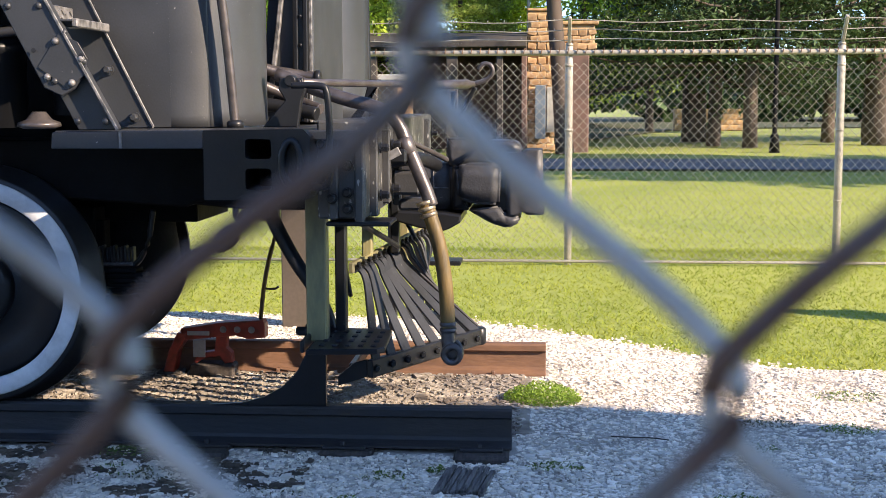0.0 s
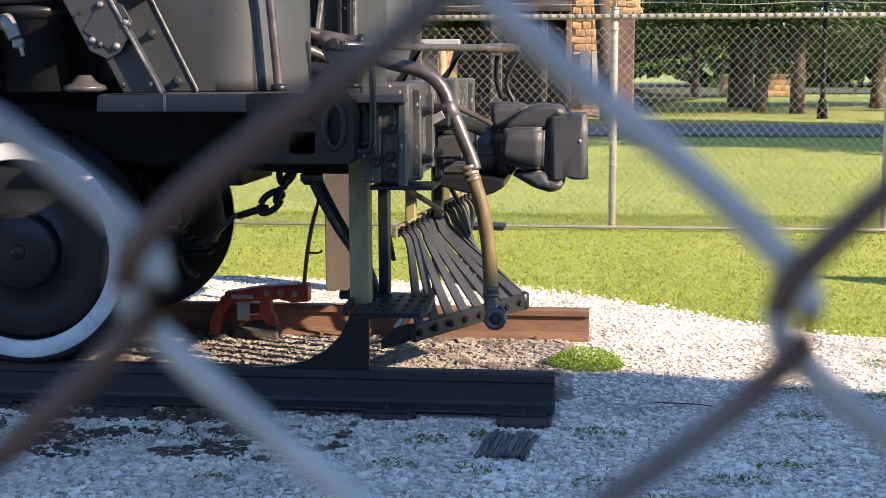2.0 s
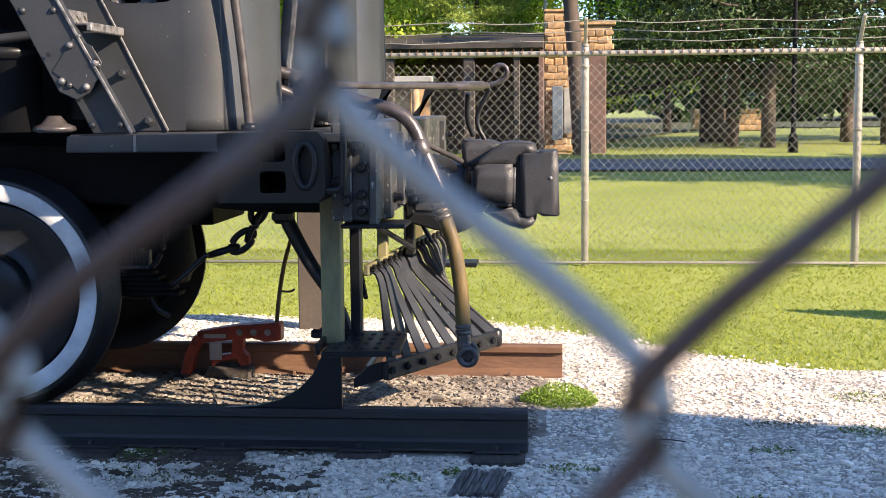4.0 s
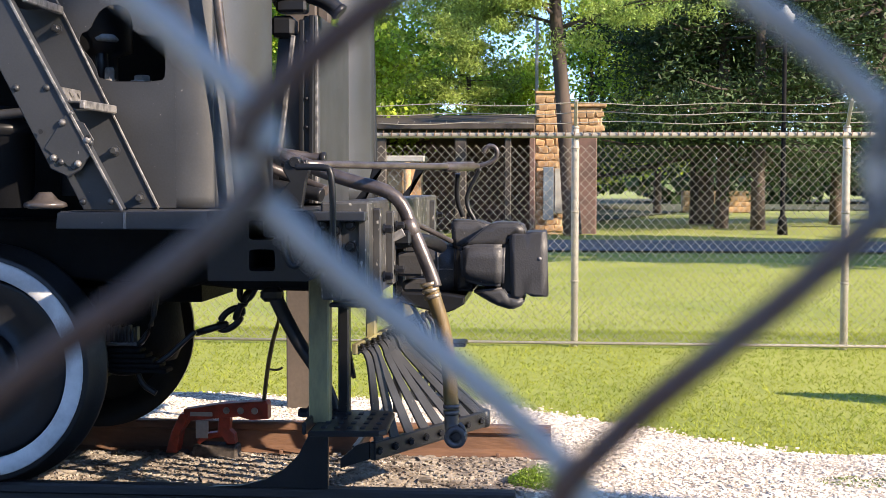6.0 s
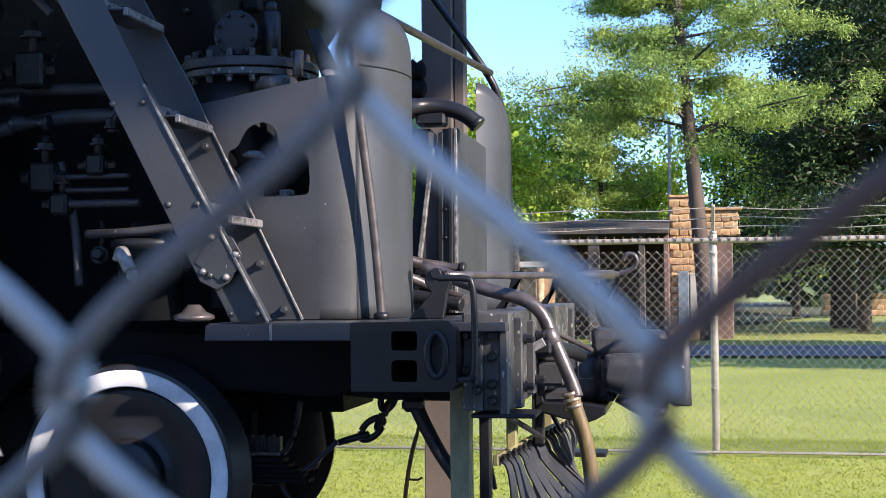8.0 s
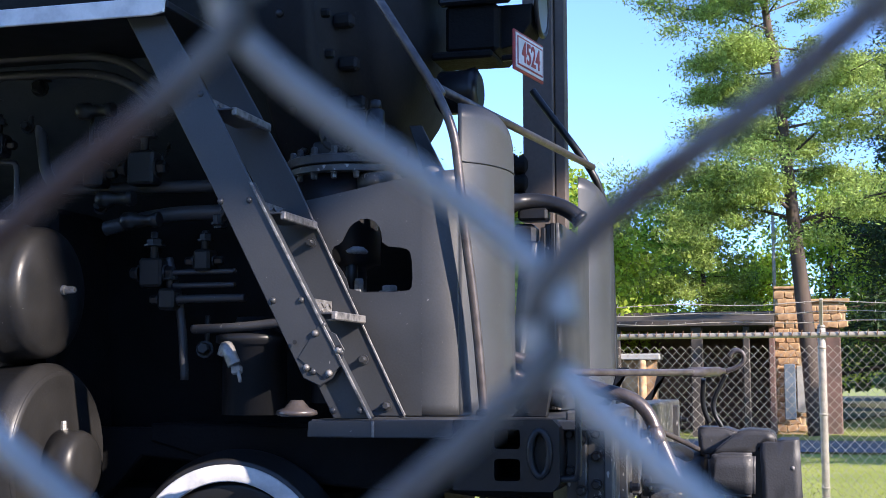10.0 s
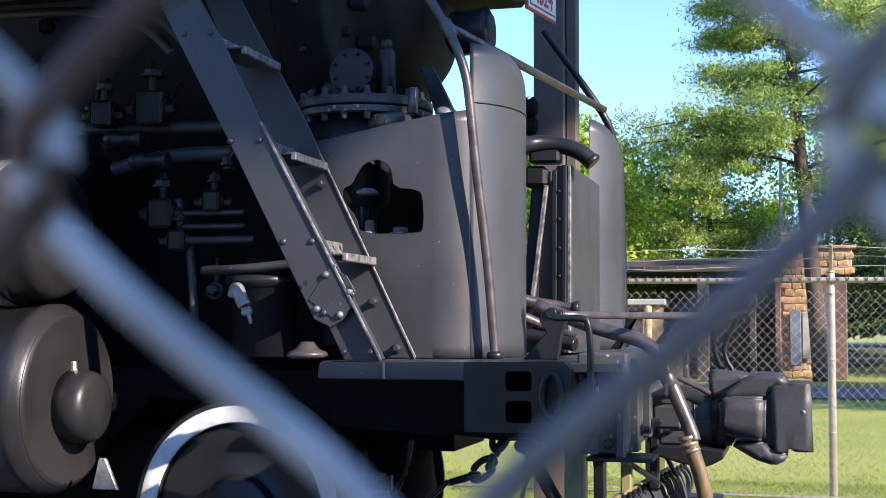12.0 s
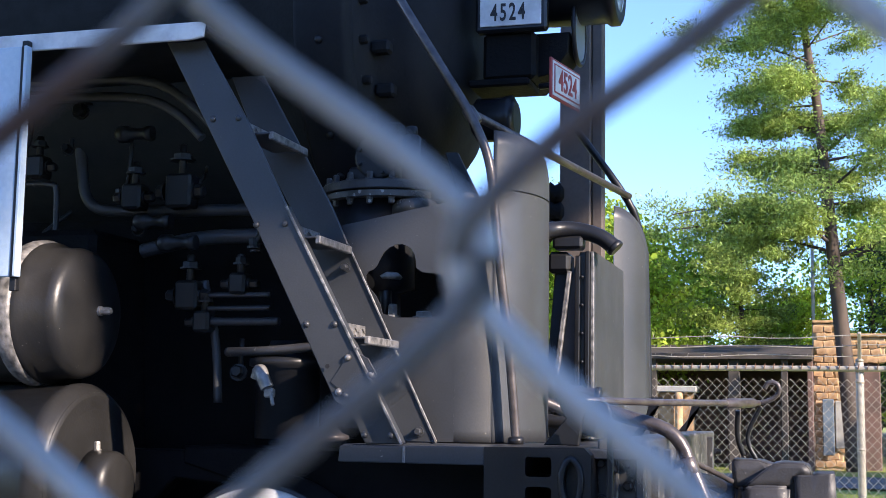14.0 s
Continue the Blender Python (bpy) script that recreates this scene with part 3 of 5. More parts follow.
part("guard_arm", Shape().lump([(-0.272, 1.266), (-0.230, 1.276), (-0.127, 1.273), (-0.104, 1.250), (-0.102, 1.212), (-0.177, 1.210), (-0.188, 1.172), (-0.382, 1.158), (-0.404, 1.160)], 6.01, 6.36, 0.008), CAST, cp)
part("knuckle", Shape().lump([(-0.174, 1.217), (-0.150, 1.226), (-0.092, 1.226), (-0.088, 1.232), (-0.004, 1.234), (0.004, 0.941), (-0.072, 0.939), (-0.098, 0.955), (-0.120, 0.934), (-0.166, 0.932)], 6.00, 6.34, 0.013), CAST, cp)
part("lower_jaw", Shape().lump([(-0.346, 0.962), (-0.200, 0.980), (-0.174, 0.942), (-0.102, 0.930), (-0.106, 0.906), (-0.135, 0.888), (-0.165, 0.878), (-0.242, 0.901)], 6.00, 6.40, 0.009), CAST, cp)
part("knuckle_web", Shape().box(-0.225, -0.15, 6.03, 6.32, 0.945, 1.205, 0.015), BLACK, cp)
part("knuckle_pin", Shape().rod((-0.172, 6.12, 0.90), (-0.172, 6.12, 1.235), 0.026), BLACK, cp)
part("casting_seam", Shape().bar((-0.60, 6.097, 1.055), (-0.44, 6.097, 1.055), 0.006, 0.005), EDGE, cp)
part("casting_seam", Shape().bar((-0.51, 6.097, 1.15), (-0.505, 6.097, 0.96), 0.005, 0.005, (1, 0, 0)), EDGE, cp)
part("coupler_pin", Shape().dome((-0.036, 6.001, 1.113), (0, -1, 0), 0.010), EDGE, cp)
part("carry_iron", Shape().prism([(-0.70, 0.92), (-0.66, 0.958), (-0.46, 0.952), (-0.372, 0.940), (-0.376, 0.906), (-0.42, 0.88), (-0.465, 0.864), (-0.565, 0.882)], 5.95, 6.5, b=0.008), BLACK, loco)
for x0, x1, y0, y1, z0, z1 in ((-0.64, -0.52, 5.55, 5.72, 1.06, 1.16), (-0.66, -0.56, 5.62, 5.8, 1.18, 1.27), (-0.62, -0.50, 5.6, 5.74, 0.99, 1.04)):
    part("valve_block", Shape().box(x0, x1, y0, y1, z0, z1, 0.012), CAST, loco)
part("pipe_elbow", Shape().tube([(-0.66, 5.5, 1.20), (-0.55, 5.52, 1.22), (-0.50, 5.7, 1.20), (-0.48, 5.9, 1.17)], 0.03), BLACK, loco)
part("signal_pipe", Shape().tube([(-0.60, 5.6, 1.30), (-0.48, 5.9, 1.22), (-0.44, 6.0, 1.19)], 0.012), STEEL, loco)
part("angle_cock", Shape().box(-0.68, -0.56, 5.38, 5.46, 1.20, 1.26, 0.01), BLACK, loco)
part("cock_handle", Shape().bar((-0.69, 5.36, 1.20), (-0.585, 5.36, 1.255), 0.012, 0.035), EDGE, loco)

# train hose
hose = new("train_line", None)
hose.parent = loco
part("supply_pipe", Shape().tube([(-1.12, 5.5, 1.57), (-1.0, 5.5, 1.525), (-0.93, 5.47, 1.50), (-0.820, 5.45, 1.464), (-0.703, 5.45, 1.436), (-0.637, 5.45, 1.406), (-0.593, 5.45, 1.353), (-0.567, 5.45, 1.279), (-0.521, 5.45, 1.174), (-0.474, 5.45, 1.058), (-0.464, 5.45, 1.023)], 0.029, 14, 1), STEEL, hose)
part("pipe_union", Shape().rod((-0.583, 5.45, 1.305), (-0.555, 5.45, 1.235), 0.038), STEEL, hose)
part("rubber_hose", Shape().tube([(-0.485, 5.45, 1.03), (-0.462, 5.45, 0.96), (-0.43, 5.45, 0.86), (-0.405, 5.45, 0.70), (-0.395, 5.45, 0.52)], 0.031, 16), HOSE, hose)
for z, x in ((1.035, -0.487), (1.01, -0.480), (0.985, -0.472)):
    part("hose_clamp", Shape().lathe((x, 5.45, z - 0.008), (-0.3, 0, 1), [(0, 0.034), (0.004, 0.037), (0.014, 0.037), (0.018, 0.034)], 18), BRASS, hose)
for z in (0.525, 0.50):
    part("hose_clamp", Shape().lathe((-0.395, 5.45, z - 0.008), (0, 0, 1), [(0, 0.033), (0.004, 0.036), (0.014, 0.036), (0.018, 0.033)], 18), STEEL, hose)
gh = Shape()
gh.tube([(-0.395, 5.45, 0.49), (-0.395, 5.45, 0.44), (-0.38, 5.43, 0.41)], 0.03, 12)
gh.tube([(-0.375 + 0.034 * math.cos(c), 5.40, 0.405 + 0.034 * math.sin(c)) for c in np.linspace(0, 2 * math.pi, 18, endpoint=False)], 0.014, 10, 0, True)
gh.lathe((-0.375, 5.42, 0.405), (0.1, 1, 0), [(0, 0.030), (0.04, 0.044), (0.05, 0.04)], 20)
gh.tube([(-0.36, 5.42, 0.46), (-0.335, 5.42, 0.43), (-0.34, 5.42, 0.39)], 0.010, 8)
part("gladhand", gh, STEEL, hose, "round cast hose coupling")

# pilot
pilot = new("pilot", None)
pilot.parent = loco
TOPN, TOPF, BOTN, BOTC = Vector((-0.800, 5.42, 0.762)), Vector((-0.650, 7.02, 0.765)), Vector((-0.725, 5.42, 0.335)), Vector((-0.290, 6.22, 0.340))
BOTF = Vector((-0.725, 7.02, 0.335))
part("pilot_top_bar", Shape().bar(TOPN, TOPF, 0.045, 0.022, (0, 0, 1)), OLIVE, pilot, "worn olive cross bar")
for a, b in ((BOTN, BOTC), (BOTC, BOTF)):
    part("pilot_bottom_bar", Shape().bar(a, b, 0.078, 0.03, (0, 0, 1)), BLACK, pilot)
part("pilot_nose", Shape().rod(BOTC - Vector((0.012, 0, 0.042)), BOTC + Vector((-0.012, 0, 0.042)), 0.034, 16), BLACK, pilot)
for i in range(16):
    k = (i + 0.35) / 15.7
    a = TOPN.lerp(TOPF, k)
    b = BOTN.lerp(BOTC, 2 * k) if k < 0.5 else BOTC.lerp(BOTF, 2 * k - 1)
    kink = 0.050 + 0.006 * math.sin(i * 2.3)
    foot = b + Vector((0.004, 0, 0.028))
    neck = a + Vector((kink + 0.012, 0, -0.075))
    ends = [a + Vector((0.010, 0, -0.008)), a + Vector((0.034, 0, -0.010)), a + Vector((kink, 0, -0.034)), neck, neck.lerp(foot, 0.30), neck.lerp(foot, 0.7), foot]
    part("pilot_slat", Shape().strap(ends, (0.020, 0.054), 0.011, (0.50, 0.80 if k < 0.5 else -0.80, 0.25), 1), SLAT, pilot)
    part("slat_bracket", Shape().bar(a + Vector((0.008, 0, -0.022)), a + Vector((0.036, 0, 0.004)), 0.026, 0.010), SLAT, pilot)
    part("bolt", Shape().hexbolt(a + Vector((0.024, -0.004, 0.000)), (0.3, -0.6, 1), 0.010, 0.020), BLACK, pilot)
    if k < 0.5:
        part("bolt", Shape().hexbolt(b + Vector((0.006, -0.015, 0)), (0.5, -1, 0), 0.014, 0.022), BLACK, pilot)
part("pilot_end_plate", Shape().prism([(-0.86, 0.26), (-0.735, 0.30), (-0.735, 0.375), (-0.79, 0.36), (-0.86, 0.30)], 5.425, 5.445, b=0.003), BLACK, pilot)
part("pilot_back_bar", Shape().bar((-0.87, 5.9, 0.235), (-0.87, 7.1, 0.235), 0.05, 0.03, (0, 0, 1)), BLACK, pilot)
part("hanger_post", Shape().box(-0.925, -0.845, 5.06, 5.14, 0.515, 1.12), OLIVE, loco, "upright with worn olive paint")
part("hanger_post", Shape().box(-0.845, -0.80, 5.28, 5.34, 0.515, 1.02), BLACK, loco)
part("hanger_post", Shape().box(-0.80, -0.755, 5.76, 5.82, 0.66, 1.02), OLIVE, loco)
part("hanger_post", Shape().box(-0.70, -0.66, 6.0, 6.06, 0.76, 1.02), BLACK, loco)
part("hanger_post", Shape().box(-0.845, -0.80, 7.12, 7.18, 0.20, 1.02), BLACK, loco)
part("hanger_bolt", Shape().hexbolt((-0.925, 5.1, 0.55), (-1, 0, 0), 0.02, 0.04), BLACK, loco)
part("pilot_brace", Shape().tube([(-1.14, 5.42, 1.0), (-1.11, 5.42, 0.93), (-1.03, 5.40, 0.79), (-0.955, 5.38, 0.69), (-0.885, 5.38, 0.57), (-0.86, 5.36, 0.44)], lambda q: 0.034 - 0.012 * q, 10), BLACK, loco)
part("brace_knee", Shape().box(-1.19, -1.10, 5.38, 5.46, 0.96, 1.02, 0.02), BLACK, loco)
for a, b in (((-0.83, 5.5, 0.98), (-0.66, 5.95, 0.80)), ((-0.95, 5.9, 0.99), (-0.83, 5.6, 0.62)), ((-0.80, 6.9, 0.98), (-0.62, 6.4, 0.78))):
    part("pilot_stay", Shape().bar(a, b, 0.03, 0.018), BLACK, loco)
part("far_step", Shape().box(-0.70, -0.46, 7.35, 7.55, 0.535, 0.56), BLACK, loco)
part("far_step_hanger", Shape().box(-0.82, -0.76, 7.38, 7.42, 0.5, 1.05), OLIVE, loco)

# front step with a perforated tread
s = Shape()
s.prism([(-0.905, 5.36), (-0.655, 5.34), (-0.615, 5.30), (-0.60, 4.93), (-0.625, 4.89), (-0.885, 4.86)], 0.50, 0.522, "z")
part("front_step", s, BLACK, loco)
for i in range(5):
    for j in range(4):
        part("tread_cleat", Shape().box(-0.855 + 0.05 * i, -0.835 + 0.05 * i, 4.93 + 0.1 * j, 4.965 + 0.1 * j, 0.521, 0.527, 0.002), SLAT, loco)
part("step_hanger", Shape().box(-0.923, -0.906, 4.90, 5.30, 0.50, 0.548), BLACK, loco)
curve = [(-1.42, 0.169), (-1.28, 0.178), (-1.18, 0.205), (-1.10, 0.25), (-1.04, 0.31), (-1.0, 0.39), (-0.985, 0.5), (-0.912, 0.5), (-0.912, 0.169)]
part("rail_guard", Shape().prism(curve, 5.43, 5.455, b=0.003), BLACK, loco, "curved black guard plate over the rail")

# safety chain
for i, p in enumerate([(-1.36, 5.9, 0.985), (-1.385, 5.9, 0.90), (-1.44, 5.9, 0.835), (-1.53, 5.9, 0.79)]):
    d = [(0.02, -0.06), (0.03, -0.06), (0.05, -0.045), (0.065, -0.02)][i]
    a = Vector((d[0], 0, -d[1])).normalized()
    side = Vector((0, 1, 0)) if i % 2 else a.cross(Vector((0, 1, 0)))
    link_path = [Vector(p) + a * 0.055 * math.cos(c) * (1 + 0.25 * abs(math.cos(c))) + side * 0.034 * math.sin(c) for c in np.linspace(0, 2 * math.pi, 16, endpoint=False)]
    part("chain_link", Shape().tube(link_path, 0.0160, 8, 1, True), BLACK, loco)

# curved front shields
def solid(ob, thick):
    md = ob.modifiers.new("thickness", "SOLIDIFY")
    md.thickness, md.offset = thick, 1
    return ob


# side sheet with its cut-out, made as strips round the opening
CUT = [(-1.86, 2.045), (-1.82, 2.06), (-1.80, 2.10), (-1.775, 2.14), (-1.72, 2.165), (-1.67, 2.15), (-1.645, 2.11), (-1.64, 2.045), (-1.54, 2.035), (-1.515, 2.01), (-1.51, 1.88), (-1.53, 1.855), (-1.78, 1.855), (-1.80, 1.93), (-1.86, 2.0)]
CUT = [(p[0] + (q[0] - p[0]) * k, p[1] + (q[1] - p[1]) * k) for p, q in zip(CUT, CUT[1:] + CUT[:1]) for k in (0.25, 0.75)]
outer = [(-1.74, 1.355), (-1.90, 1.70), (-2.04, 2.0), (-2.12, 2.20), (-1.98, 2.245), (-1.88, 2.262), (-1.76, 2.285), (-1.66, 2.305), (-1.472, 2.336), (-1.472, 1.355)]
part("side_shield", holed(outer, [CUT], 5.15, 5.156), SATIN, loco, "satin black sheet with a shaped opening")


def round_sheet(a0, a1, top, cx=-1.48, cy=5.15, rx=0.30, ry=0.40, n=22, rows=22):
    """A sheet that bends from the side round to the front, between two angles."""
    s = Shape()
    v, f = [], []
    for i in range(n + 1):
        a = radians(a0 + (a1 - a0) * i / n)
        x, y = cx + rx * math.sin(a), cy + ry * (1 - math.cos(a))
        for j in range(rows + 1):
            v.append((x, y, 1.355 + (top(x, a) - 1.355) * j / rows))
    w = rows + 1
    for i in range(n):
        for j in range(rows):
            f.append((i * w + j, (i + 1) * w + j, (i + 1) * w + j + 1, i * w + j + 1))
    return s.add(v, f, True)


def dome_top(x, a):
    k = max(0.0, math.degrees(a) - 30) / 75
    return 2.385 + 0.25 * math.sqrt(max(0.0, 1 - k ** 2.2))


solid(part("side_shield_bend", round_sheet(0, 30, lambda x, a: 2.335 + 0.17 * (x + 1.48)), SATIN, loco), -0.006)
solid(part("front_shield", round_sheet(30, 105, dome_top), SATIN, loco, "curved satin black shield with rounded top"), -0.006)
part("shield_seam", Shape().tube([(-1.48 + 0.302 * math.sin(a), 5.15 + 0.40 - 0.402 * math.cos(a), 2.392) for a in np.linspace(radians(32), radians(100), 12)], 0.003, 6, 0), BLACK, loco)
part("shield_back", Shape().box(-1.45, -1.30, 5.60, 5.64, 1.36, 2.30), SHADEBLACK, loco)

# far shield
s = Shape()
v, f = [], []
# its back part is cut low, the front part rises to a rounded corner
columns = [-1.34 + 0.0254 * i for i in range(9)] + [-1.134 + 0.0154 * i for i in range(11)]
for x in columns:
    k = min(1.0, (x + 1.34) / 0.365)
    y = 7.05 + 0.40 * (1 - math.sqrt(max(0.0, 1 - k * k)))
    c = min(1.0, max(0.0, (x + 1.134) / 0.154))
    dt = 2.27 if x < -1.135 else 2.37 + 0.235 * math.sqrt(max(0.0, 1 - c * c))
    for j in range(20):
        v.append((x, y, 1.355 + (dt - 1.355) * j / 19))
for i in range(len(columns) - 1):
    for j in range(19):
        f.append((i * 20 + j, (i + 1) * 20 + j, (i + 1) * 20 + j + 1, i * 20 + j + 1))
s.add(v, f, True)
solid(part("front_shield", s, SATIN, loco, "curved satin black shield with rounded top"), -0.006)

# between the shields
part("centre_panel", Shape().prism([(-1.30, 1.36), (-1.24, 2.12), (-1.15, 2.14), (-1.12, 2.22), (-1.05, 2.22), (-1.05, 1.36)], 6.02, 6.9, b=0.006), SATIN, loco)
part("panel_rib", Shape().bar((-1.255, 6.0, 1.42), (-1.165, 6.0, 2.13), 0.03, 0.022), EDGE, loco)
part("panel_rib", Shape().bar((-1.13, 6.0, 1.36), (-1.125, 6.0, 2.20), 0.03, 0.022), BLACK, loco)
part("panel_rib", Shape().bar((-1.085, 6.0, 1.36), (-1.08, 6.0, 2.22), 0.03, 0.022), BLACK, loco)
part("panel_rib", Shape().bar((-1.06, 6.0, 1.36), (-1.058, 6.0, 2.22), 0.012, 0.014), EDGE, loco)
for k in range(6):
    part("rivet", Shape().dome((-1.105, 5.985, 1.45 + 0.13 * k), (0, -1, 0), 0.009), BLACK, loco)
part("cross_hose", Shape().tube([(-1.30, 5.8, 2.27), (-1.25, 5.95, 2.32), (-1.14, 6.0, 2.325), (-1.02, 6.0, 2.29), (-0.955, 6.0, 2.235)], 0.038, 14), BLACK, loco)
part("hose_cap", Shape().rod((-0.965, 6.0, 2.245), (-0.945, 6.0, 2.225), 0.042), BLACK, loco)
part("hose_bracket", Shape().box(-1.24, -1.10, 5.96, 6.06, 2.23, 2.29, 0.012), BLACK, loco)
part("panel_casting", Shape().box(-1.27, -1.16, 5.98, 6.10, 2.12, 2.22, 0.02), BLACK, loco)
part("deck_pipe", Shape().tube([(-1.40, 5.9, 1.66), (-1.25, 5.95, 1.595), (-1.12, 6.0, 1.575), (-1.03, 6.0, 1.565)], 0.026, 12), STEEL, loco)
part("deck_pipe", Shape().tube([(-1.40, 5.9, 1.58), (-1.25, 5.95, 1.52), (-1.15, 6.0, 1.47), (-1.0, 5.9, 1.42)], 0.024, 12), STEEL, loco)
part("deck_pipe", Shape().tube([(-1.40, 5.8, 1.46), (-1.2, 5.85, 1.44), (-1.0, 5.8, 1.40)], 0.03, 12), BLACK, loco)
part("pipe_collar", Shape().rod((-1.045, 6.0, 1.565), (-1.015, 6.0, 1.563), 0.034), BLACK, loco)

# ladder with diamond-plate treads
lad = new("ladder", None)
lad.parent = loco
st = [(-1.66, 1.555), (-1.70, 1.50), (-1.745, 1.475), (-1.81, 1.505), (-2.165, 2.19), (-2.47, 2.75), (-2.58, 2.95), (-2.415, 2.95), (-2.205, 2.60), (-2.03, 2.26)]
part("stringer", Shape().prism(st, 4.70, 4.716), SATIN, lad)
part("stringer_leg", Shape().prism([(-1.545, 1.352), (-1.70, 1.352), (-1.83, 1.60), (-1.70, 1.64)], 4.735, 4.75), SATIN, lad)
part("stringer_flange", Shape().bar((-2.035, 4.715, 2.262), (-1.545, 4.715, 1.356), 0.05, 0.012), SATIN, lad)
part("flange_edge", Shape().bar((-2.030, 4.692, 2.258), (-1.540, 4.692, 1.352), 0.006, 0.010), EDGE, lad)
part("gusset", Shape().prism([(-1.83, 1.58), (-1.72, 1.50), (-1.66, 1.55), (-1.645, 1.61), (-1.68, 1.67), (-1.75, 1.70)], 4.695, 4.70, b=0.001), SATIN, lad)
st2 = [(-1.53, 1.352), (-1.72, 1.352), (-2.02, 2.02), (-2.36, 2.62), (-2.48, 2.9), (-2.33, 2.9), (-2.00, 2.32), (-1.925, 2.16)]
part("stringer", Shape().prism(st2, 5.10, 5.114), SATIN, lad)
part("flange_edge", Shape().bar((-1.922, 5.094, 2.158), (-1.527, 5.094, 1.356), 0.006, 0.008), EDGE, lad)
for x, z in ((-1.79, 1.745), (-2.0, 2.135), (-2.21, 2.555)):
    tr = new("tread", None)
    tr.parent = lad
    part("tread_plate", Shape().box(x - 0.06, x + 0.085, 4.722, 5.09, z, z + 0.008, 0.003), SATIN, tr)
    part("tread_nose", Shape().box(x + 0.078, x + 0.100, 4.73, 5.09, z - 0.020, z + 0.012, 0.004), EDGE, tr)
    riser = Shape().box(x - 0.055, x - 0.045, 4.722, 5.09, z, z + 0.072, 0.002)
    for i in range(8):
        for j in range(2):
            y = 4.75 + 0.042 * i
            riser.bar((x - 0.043, y, z + 0.014 + 0.028 * j + (0.018 if i % 2 else 0)), (x - 0.043, y + 0.030, z + 0.032 + 0.028 * j - (0.018 if i % 2 else 0)), 0.007, 0.007)
    part("tread_riser", riser, EDGE, tr, "raised diamond-plate riser")
for x, z in ((-2.158, 2.19), (-2.038, 2.191), (-1.935, 1.80), (-1.82, 1.80), (-1.73, 1.705), (-1.77, 1.53), (-1.66, 1.60), (-2.36, 2.62), (-2.25, 2.62), (-1.69, 1.385), (-1.585, 1.385)):
    part("bolt", Shape().dome((x, 4.70, z), (0, -1, 0), 0.0135, 0.012), SATIN, lad)
for x, z in ((-1.761, 1.673), (-1.668, 1.609), (-1.705, 1.523), (-1.795, 1.544)):
    part("bolt", Shape().dome((x, 4.695, z), (0, -1, 0), 0.0145, 0.014), EDGE, lad)
for x, z in ((-1.93, 2.06), (-1.70, 1.58), (-1.60, 1.395)):
    part("bolt", Shape().hexbolt((x, 5.098, z), (0, -1, 0), 0.015, 0.03), SATIN, lad)
for x, z in ((-1.84, 1.64), (-1.665, 1.62)):
    part("bolt_hole", Shape().lathe((x, 4.687, z), (0, -1, 0), [(0, 0.009), (0.001, 0.009)], 12), INK, lad)

# cylinder and valve chest ends
CX = -3.06
part("cylinder_barrel", Shape().lathe((CX - 1.2, 5.10, 1.165), (1, 0, 0), [(0, 0.40), (1.09, 0.40), (1.10, 0.408), (1.135, 0.408), (1.15, 0.395), (1.175, 0.385), (1.19, 0.368), (1.2, 0.355)], 56), DRUM, loco)
part("cylinder_cover", Shape().lathe((CX - 0.02, 5.10, 1.165), (1, 0, 0), [(0, 0.375), (0.012, 0.37), (0.02, 0.30), (0.028, 0.16), (0.03, 0.1)], 56), DRUM, loco)
part("cylinder_cap", Shape().lathe((CX, 5.08, 1.135), (1, 0, 0), [(0, 0.155), (0.10, 0.152), (0.125, 0.14), (0.14, 0.11), (0.142, 0.02)], 40), DRUM, loco)
part("oil_cup", Shape().hexbolt((CX + 0.02, 5.08, 1.285), (0, 0, 1), 0.014, 0.035), BARE, loco)
part("valve_chest", Shape().lathe((CX - 1.3, 5.06, 1.875), (1, 0, 0), [(0, 0.30), (1.02, 0.30), (1.06, 0.31), (1.10, 0.31), (1.115, 0.290), (1.22, 0.284), (1.252, 0.272), (1.270, 0.250), (1.278, 0.225), (1.290, 0.19), (1.31, 0.04)], 48), DRUM, loco)
part("valve_flange", Shape().lathe((CX - 0.30, 5.06, 1.875), (1, 0, 0), [(0, 0.315), (0.02, 0.322), (0.06, 0.322), (0.075, 0.312)], 48), EDGE, loco)
part("valve_bolt", Shape().hexbolt((CX + 0.01, 5.06, 1.885), (1, 0, 0), 0.016, 0.05), BARE, loco)
part("cylinder_saddle", Shape().box(-4.3, -3.3, 5.4, 7.2, 0.95, 2.3, 0.03), SHADEBLACK, loco)
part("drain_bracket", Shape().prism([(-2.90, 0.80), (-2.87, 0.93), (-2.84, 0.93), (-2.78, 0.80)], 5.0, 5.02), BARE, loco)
part("rear_frame", Shape().box(-9.0, -3.0, 5.9, 6.6, 0.12, 1.0, 0.02), SHADEBLACK, loco)

